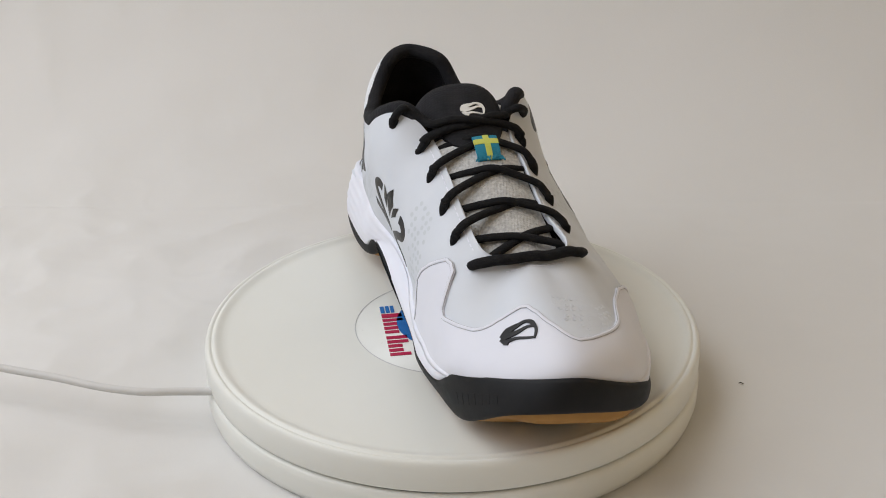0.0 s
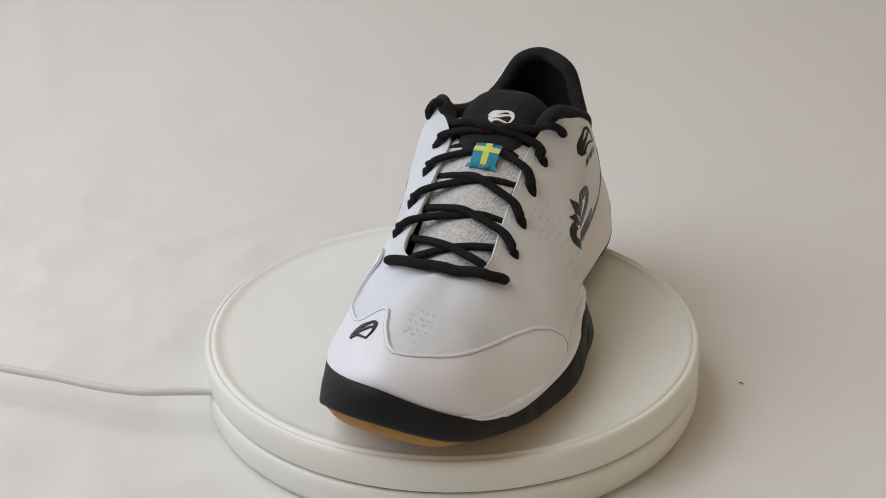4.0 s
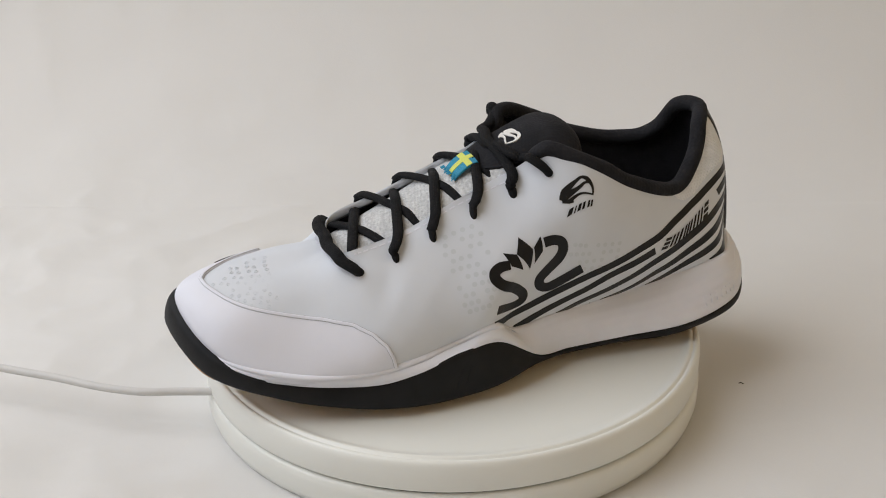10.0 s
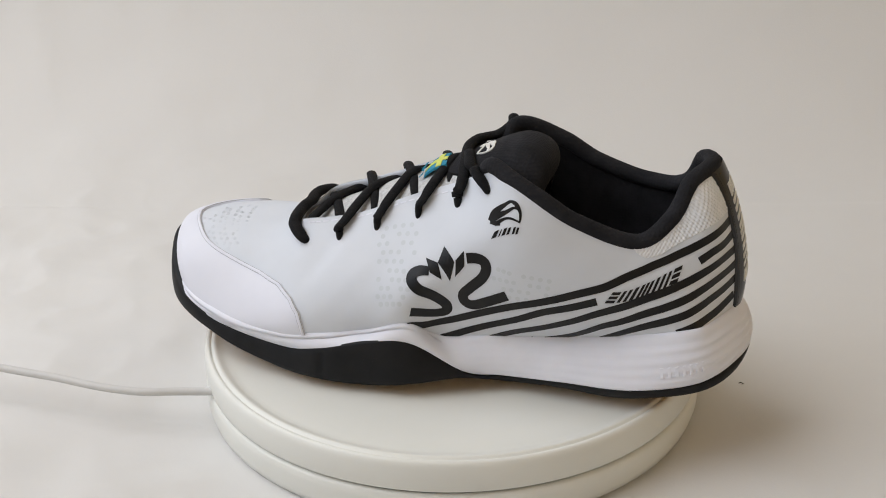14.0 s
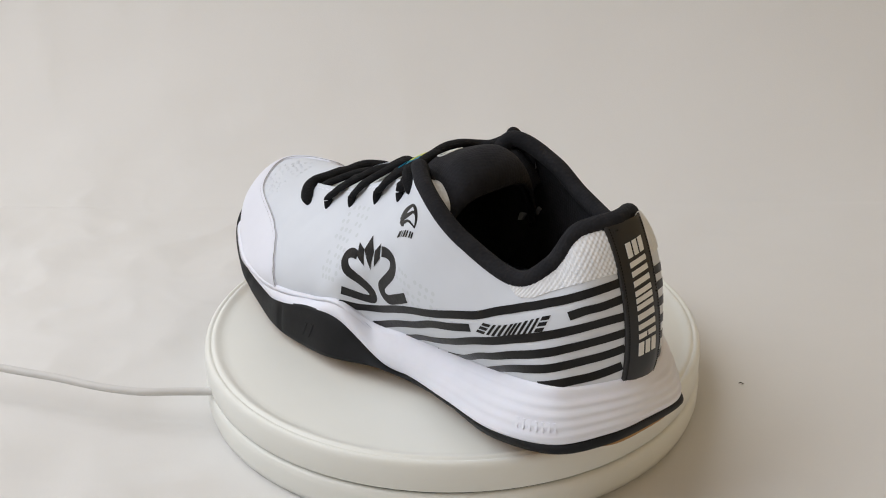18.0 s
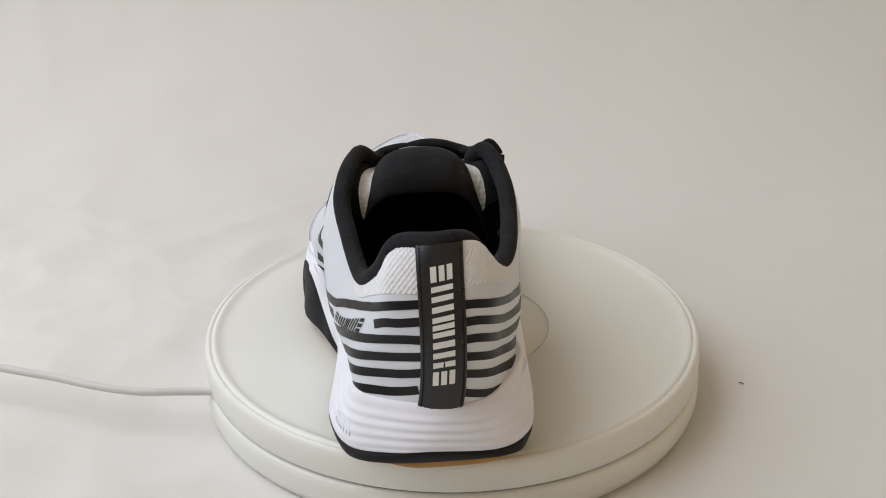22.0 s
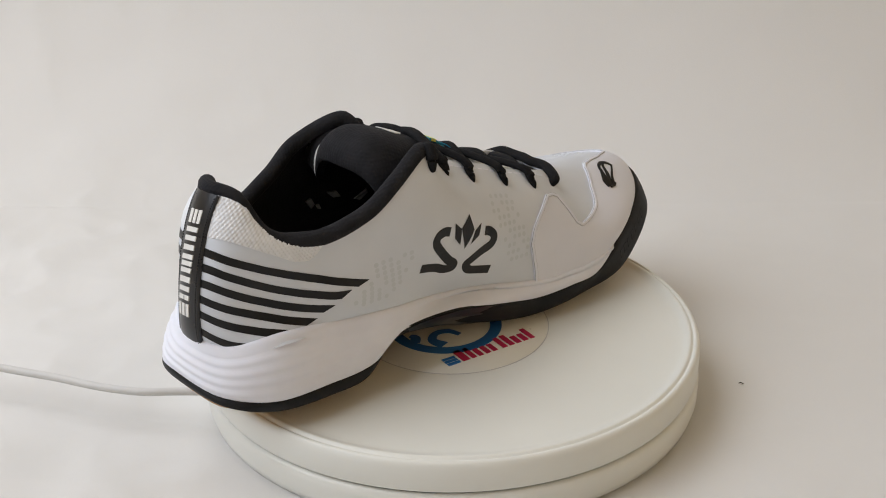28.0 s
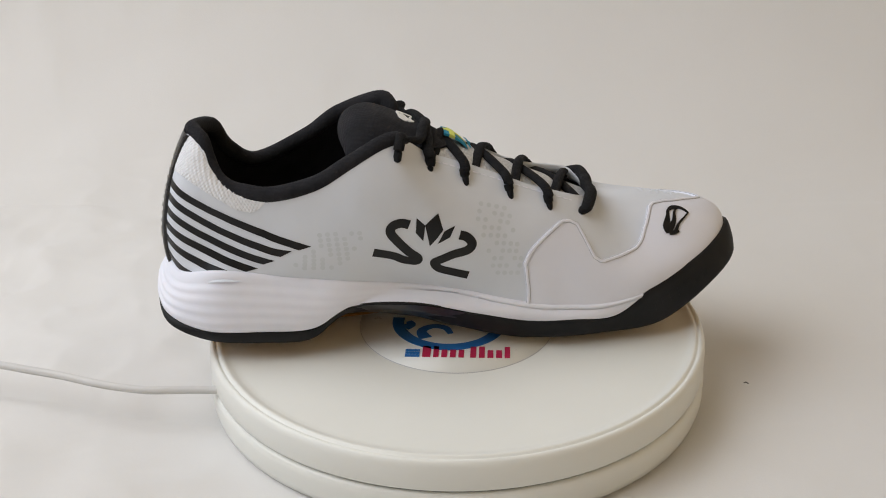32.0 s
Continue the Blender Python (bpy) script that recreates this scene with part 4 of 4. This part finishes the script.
def tongue():
    na, nb = 60, 25
    A, B = np.meshgrid(np.linspace(0, PAD0 + 0.06, na), np.linspace(-1, 1, nb), indexing="ij")
    top, under = tongue_at(A, B), tongue_at(A, B, -0.0025)
    f = grid_faces(na, nb)
    verts = np.concatenate([top.reshape(-1, 3), under.reshape(-1, 3)])
    k = na * nb
    t = piece("tongue", verts, f + [tuple(i + k for i in q[::-1]) for q in f], M_TONGUE, label="light grey mesh tongue")
    A, B = np.meshgrid(np.linspace(0, 1, 50), np.linspace(-1, 1, 31), indexing="ij")
    top = pad_at(A, B)
    under = tongue_at(PAD0 + (1 - PAD0) * A, B * 0.86 * np.interp(A, PAD_A, PAD_W) * np.where(B < 0, 1 + 0.20 * A, 1), -0.004)
    verts = np.concatenate([top.reshape(-1, 3), under.reshape(-1, 3)])
    k = 50 * 31
    f = grid_faces(50, 31)
    rim = [i * 31 for i in range(50)] + [49 * 31 + j for j in range(1, 31)] + [i * 31 + 30 for i in range(48, -1, -1)] + [j for j in range(29, 0, -1)]
    f2 = f + [tuple(i + k for i in q[::-1]) for q in f] + [(rim[i], rim[(i + 1) % len(rim)], rim[(i + 1) % len(rim)] + k, rim[i] + k) for i in range(len(rim))]
    pad = piece("tongue_pad", verts, f2, M_LINING, t, "padded black tongue top")
    bits = []
    for pts, w in EMBLEM:
        uv = [((along(0.1285) - PAD0) / (1 - PAD0) + 0.165 * q, 0.12 + 0.59 * p) for p, q in pts]
        bits.append(surface_ribbon(uv, np.array(w) * 0.0150, lift=0.0004, surf=pad_at))
    decal("emblem", bits, M_WHITEPRINT, pad, "small white emblem")
    # woven flag loop
    a0, a1, b0, b1 = along(0.1605), along(0.1475), -0.16, 0.46
    def cell(s0, s1, t0, t1, h):
        A, B = np.meshgrid(np.linspace(a0 + (a1 - a0) * s0, a0 + (a1 - a0) * s1, 8), np.linspace(b0 + (b1 - b0) * t0, b0 + (b1 - b0) * t1, 8), indexing="ij")
        s = (A - a0) / (a1 - a0)
        top = tongue_at(A, B, 0.0008 + 0.0036 * np.sin(np.clip(s, 0, 1) * math.pi * 0.62) ** 0.8 + h)
        low = tongue_at(A, B, 0.0002 + 0.0030 * np.sin(np.clip(s, 0, 1) * math.pi * 0.62) ** 0.8)
        v = np.concatenate([top.reshape(-1, 3), low.reshape(-1, 3)])
        f = grid_faces(8, 8)
        rim = [i * 8 for i in range(8)] + [56 + j for j in range(1, 8)] + [i * 8 + 7 for i in range(6, -1, -1)] + [j for j in range(6, 0, -1)]
        return v, f + [tuple(i + 64 for i in q[::-1]) for q in f] + [(rim[i], rim[(i + 1) % 28], rim[(i + 1) % 28] + 64, rim[i] + 64) for i in range(28)]
    flag = decal("flag_tab", [cell(0, 1, 0, 1, 0)], M_BLUE, t, "woven blue flag tab")
    decal("flag_cross", [cell(0, 1, 0.40, 0.64, 0.0003), cell(0.60, 0.82, 0, 1, 0.0003)], M_YELLOW, flag, "yellow cross of the flag")
    rnd = random.Random(4)
    bits = []
    for i in range(9):
        b = b0 + (b1 - b0) * i / 8
        p = tongue_at(a0 + 0.004, b, 0.0026)
        q = tongue_at(a0 - 0.005 - 0.006 * rnd.random(), b + rnd.uniform(-0.09, 0.09), 0.0020)
        w = np.array((0, 0.0004, 0))
        bits.append(([p - w, p + w, q + w, q - w, p - w + (0, 0, 0.0005), p + w + (0, 0, 0.0005), q + w + (0, 0, 0.0005), q - w + (0, 0, 0.0005)], [(4, 5, 6, 7), (0, 1, 5, 4), (1, 2, 6, 5), (2, 3, 7, 6), (3, 0, 4, 7)]))
    decal("frayed_threads", bits, M_BLUE, flag, "frayed blue threads")


tongue()


def gussets():
    """White mesh wings that join the edges of the tongue to the sides inside the throat."""
    s = np.linspace(0, 1, 28)
    for side, u0, u1 in ((1, 6.75, 5.35), (-1, 19.25, 20.65)):
        wall = on_upper(u0 + (u1 - u0) * s, 0.97 - 0.20 * s ** 2, -0.0040)
        edge = pad_at(0.28 + (0.72 if side > 0 else 0.56) * s, np.full(len(s), 0.97 * side), -0.0006)
        gap = np.linalg.norm(wall - edge, axis=1)
        open_by = np.minimum((0.0062 if side > 0 else 0.0066) * np.sin(np.pi * (0.02 + 0.96 * s)) ** 0.75, 0.9 * gap)
        hem = edge + (wall - edge) * (open_by / gap)[:, None]

        def sheet(a, b, swell):
            return np.stack([a * (1 - w) + b * w + np.array((0, 0, swell * math.sin(math.pi * w))) for w in np.linspace(0, 1, 7)], 1).reshape(-1, 3)

        piece("gusset", sheet(hem, edge, -0.0010), grid_faces(len(s), 7), M_MESH, label="white mesh gusset beside the tongue")
        piece("collar_padding", sheet(wall, hem, 0.0022), grid_faces(len(s), 7), M_LINING, label="black padding inside the throat")


gussets()


def lining_glints():
    """Painted glints on the lining inside, kept as plain grey patches."""
    for q in ([(4.95, 0.53), (5.15, 0.54), (5.18, 0.49), (5.0, 0.47)], [(5.2, 0.48), (5.32, 0.48), (5.30, 0.45), (5.22, 0.45)], [(5.75, 0.53), (6.0, 0.52), (5.98, 0.48), (5.8, 0.49)], [(6.2, 0.43), (6.95, 0.54), (6.9, 0.50), (6.3, 0.41)], [(20.45, 0.51), (20.62, 0.52), (20.6, 0.46), (20.5, 0.45)], [(20.85, 0.62), (20.95, 0.61), (20.92, 0.55), (20.84, 0.56)]):
        q = np.array(q)
        verts = [on_upper(a, b, l) for l in (-0.0068, -0.0082) for a, b in q]
        piece("lining_glint", verts, [(4, 5, 6, 7)] + [(i, (i + 1) % 4, 4 + (i + 1) % 4, 4 + i) for i in range(4)], M_STITCH, label="grey patch painted as a glint on the lining", smooth=False)


lining_glints()


def mid_z(x):
    return float(np.interp(-x, -TONGUE_MID[:80, 0], TONGUE_MID[:80, 2]))


def laces():
    """Flat black lace: a bar at the foot, then strands that leave an eyelet, cross the tongue and dive under the other side."""
    def strand(eye, edge_u, far_u, w):
        """w: 0 from the outer side, 1 from the inner; without an eyelet it comes up from under the edge."""
        inward = 0.12 if w else -0.12
        edge = on_upper(edge_u, 0.992, 0.0020 if eye else -0.0034)
        far, far2 = on_upper(far_u, 0.985, -0.0036), on_upper(far_u - inward, 0.95, -0.0052)
        mid = 0.5 * (edge + far)
        mid[2] = max(mid_z(mid[0]) + (0.0026 if w == 0 else 0.0006), mid[2])
        q1, q3 = 0.52 * edge + 0.48 * mid, 0.52 * far + 0.48 * mid
        q1[2] = max(q1[2] + 0.0006, mid_z(q1[0]) - 0.0002)
        q3[2] = max(q3[2] + 0.0006, mid_z(q3[0]) - 0.0014)
        if eye:
            u0, v0 = eye
            pts = [on_upper(u0, v0 - 0.030, -0.0026), on_upper(u0, v0 + 0.004, 0.0003), on_upper(u0, v0 + 0.045, 0.0020), on_upper(0.5 * (u0 + edge_u), 0.5 * (v0 + 0.99), 0.0024), edge, q1, mid, q3, far, far2]
        else:
            pts = [on_upper(edge_u - inward, 0.94, -0.0060), edge, q1, mid, q3, far, far2]
        cord("lace", spline(pts, 8), 0.0026, M_LACE, sides=12, flat=0.66)
    strand(None, 10.12, 16.50, 0)
    strand(None, 15.62, 9.38, 1)
    for eye, edge_u, far_u in zip(EYES_OUT[1:4], (9.14, 8.44, 7.67), (17.27, 18.02, 18.83)):
        strand(eye, edge_u, far_u, 0)
    for eye, edge_u, far_u in zip(EYES_IN[1:4], (16.75, 17.50, 18.28), (8.74, 7.98, 7.33)):
        strand(eye, edge_u, far_u, 1)
    pts = [on_upper(10.24, 0.79, -0.005), on_upper(10.2, 0.778, -0.001), on_upper(10.26, 0.80, 0.0018), on_upper(10.5, 0.88, 0.0028), on_upper(10.73, 0.957, 0.0030), on_upper(11.6, 0.992, 0.0030), on_upper(12.7, 1.0, 0.0030), on_upper(13.8, 1.0, 0.0030), on_upper(14.87, 0.99, 0.0030), on_upper(15.4, 0.974, 0.0029), on_upper(15.85, 0.915, 0.0018), on_upper(15.95, 0.898, -0.001), on_upper(15.93, 0.91, -0.005)]
    cord("lace", spline(pts, 8), 0.0032, M_LACE, sides=12, flat=0.75)
    # the last pair runs from the fifth eyelet across the pad's foot, up beside the pad and over the edge into the top eyelet
    for w, (u4, v4), edge_u, (u0, v0) in ((0, EYES_OUT[4], 7.01, EYES_IN[5]), (1, EYES_IN[4], 19.06, EYES_OUT[5])):
        s = -1 if w == 0 else 1
        d = 0.03 * s
        edge = on_upper(edge_u, 0.992, 0.0020)
        mid = np.array((0.1395, 0.002, mid_z(0.1395) + (0.0058 if w == 0 else 0.0036)))
        low = np.array((0.1345, 0.002 + s * 0.0190, mid_z(0.1345) + 0.0022))
        q1, q3 = 0.5 * (edge + mid), 0.5 * (low + mid)
        q1[2] = max(q1[2], mid_z(q1[0]) + 0.0024)
        q3[2] += 0.0014
        over, inside = on_upper(u0 + d, 1.0, 0.0025), on_upper(u0 + 8 * d, 1.0, -0.0035)
        pts = [on_upper(u4, v4 - 0.030, -0.0026), on_upper(u4, v4 + 0.004, 0.0003), on_upper(u4, v4 + 0.045, 0.0020), on_upper(0.5 * (u4 + edge_u), 0.5 * (v4 + 0.99), 0.0024), edge, q1, mid, q3, low,
               inside * 0.5 + low * 0.5, inside * 0.65 + over * 0.35 + np.array((0, 0, 0.0012)), over, on_upper(u0, v0, 0.0018), on_upper(u0, v0 - 0.05, -0.0016)]
        cord("lace", spline(pts, 8), 0.0028, M_LACE, sides=12, flat=0.74)


laces()


def stitches():
    """White stitches below the foot of the throat and along the eyelet edges."""
    runs = [[(11, 0.923), (11.77, 0.966), (13.33, 0.974), (15, 0.94)], [(10.1, 0.945), (9.3, 0.945), (8.4, 0.945), (7.6, 0.95), (6.9, 0.955)], [(16.2, 0.955), (17.0, 0.955), (17.8, 0.955), (18.6, 0.96), (19.3, 0.96)]]
    for r in runs:
        c = spline([(a, b, 0) for a, b in r], 16)
        bits = []
        for i in range(0, len(c) - 2, 3):
            bits.append(surface_ribbon([tuple(c[i, :2]), tuple(c[i + 2, :2])], 0.0006, lift=0.00016, samples=2))
        decal("stitching", bits, M_FOAM, UPPER, "row of white stitches")


stitches()


def shank():
    """The glossy hard bridge below the arch on the inner side."""
    u = np.linspace(18.55, 21.45, 70)
    K, Q = loop_at(RAND_L, u), loop_at(EDGE_L, u)
    o = out_dir(RAND_L, u)
    w = np.sin(np.pi * (u - u[0]) / (u[-1] - u[0]))[:, None] ** 0.6
    z = np.array([0, 0, 1.0])
    rings = []
    for s in np.linspace(0, 1, 14):
        ridge = 0.0007 * math.exp(-((s - 0.38) / 0.05) ** 2) * np.exp(-((u[:, None] - 19.5) / 0.45) ** 4)
        rings.append(K * (1 - s) + (Q - o * 0.004 - z * 0.003 * w) * s + o * (0.0004 + (0.0014 + 0.0012 * math.sin(math.pi * s) + ridge) * w))
    rings += [rings[-1] - o * 0.012 + z * 0.001]
    P = np.stack(rings, 1)
    piece("shank", P.reshape(-1, 3), [f[::-1] for f in grid_faces(len(u), len(rings))], M_SHANK, label="glossy black hard plastic shank below the arch")


shank()


def sole_marks():
    """Raised marks on the rubber and foam, kept as plain bars."""
    def on_band(A, B, u, s, lift):
        a, b = loop_at(A, u), loop_at(B, u)
        return a * (1 - s) + b * s + out_dir(RAND_L, u) * lift
    def bars(A, B, u0, step, n, s0, s1, w, lift, slant=0.0):
        bits = []
        for i in range(n):
            u = u0 + i * step
            c = [on_band(A, B, np.array(u + d), s, lift) for d, s in ((-w, s0), (w, s0), (w + slant, s1), (-w + slant, s1))]
            back = [on_band(A, B, np.array(u + d), s, lift - 0.0012) for d, s in ((-w, s0), (w, s0), (w + slant, s1), (-w + slant, s1))]
            bits.append((c + back, [(0, 1, 2, 3), (0, 4, 5, 1), (1, 5, 6, 2), (2, 6, 7, 3), (3, 7, 4, 0)]))
        return bits
    for q in bars(RAND_L, EDGE_L, 14.25, 0.13, 7, 0.36, 0.62, 0.04, 0.0019):
        decal("raised_bar", [q], M_RUBBER)
    for q in bars(RAND_L, EDGE_L, 7.75, 0.22, 2, 0.35, 0.68, 0.04, 0.0020, 0.12):
        decal("raised_bar", [q], M_RUBBER)
    for q in bars(LOOPS[0], RAND_L, 1.85, 0.11, 7, 0.55, 0.74, 0.022, 0.0033, 0.03):
        decal("raised_bar", [q], M_FOAM)


sole_marks()


# ---- small things on the cloth ----
def power_cable():
    """Leaves the base below the plate and runs off a finger's breadth above the cloth."""
    pts = spline([(-0.1109, -0.0449, -0.0135), (-0.1249, -0.0449, -0.0135), (-0.1349, -0.0449, -0.0134), (-0.1426, -0.0449, -0.0134), (-0.1535, -0.0454, -0.0133), (-0.1637, -0.0443, -0.0132), (-0.1814, -0.0399, -0.0131), (-0.2038, -0.0316, -0.0129), (-0.2237, -0.0254, -0.0128), (-0.2432, -0.0196, -0.0126), (-0.2823, -0.0102, -0.0123)], 8)
    ob = new("power_cable", tube("power_cable", pts, 0.0021, M_CABLE, sides=12))
    tagged(ob, "thin white power cable held just above the cloth", "cable")


power_cable()


def lint():
    pts = spline([(0.0, 0, 0), (0.0011, 0.0002, 0.0004), (0.0021, -0.0004, 0.0002), (0.0027, -0.0007, 0)], 6)
    ob = new("lint", tube("lint", pts, 0.00028, M_LINT, sides=6))
    ob.location = (0.1538, -0.0082, FLOOR_Z + 0.0008)
    tagged(ob, "tiny dark thread of lint on the cloth", "lint")


lint()
motions()
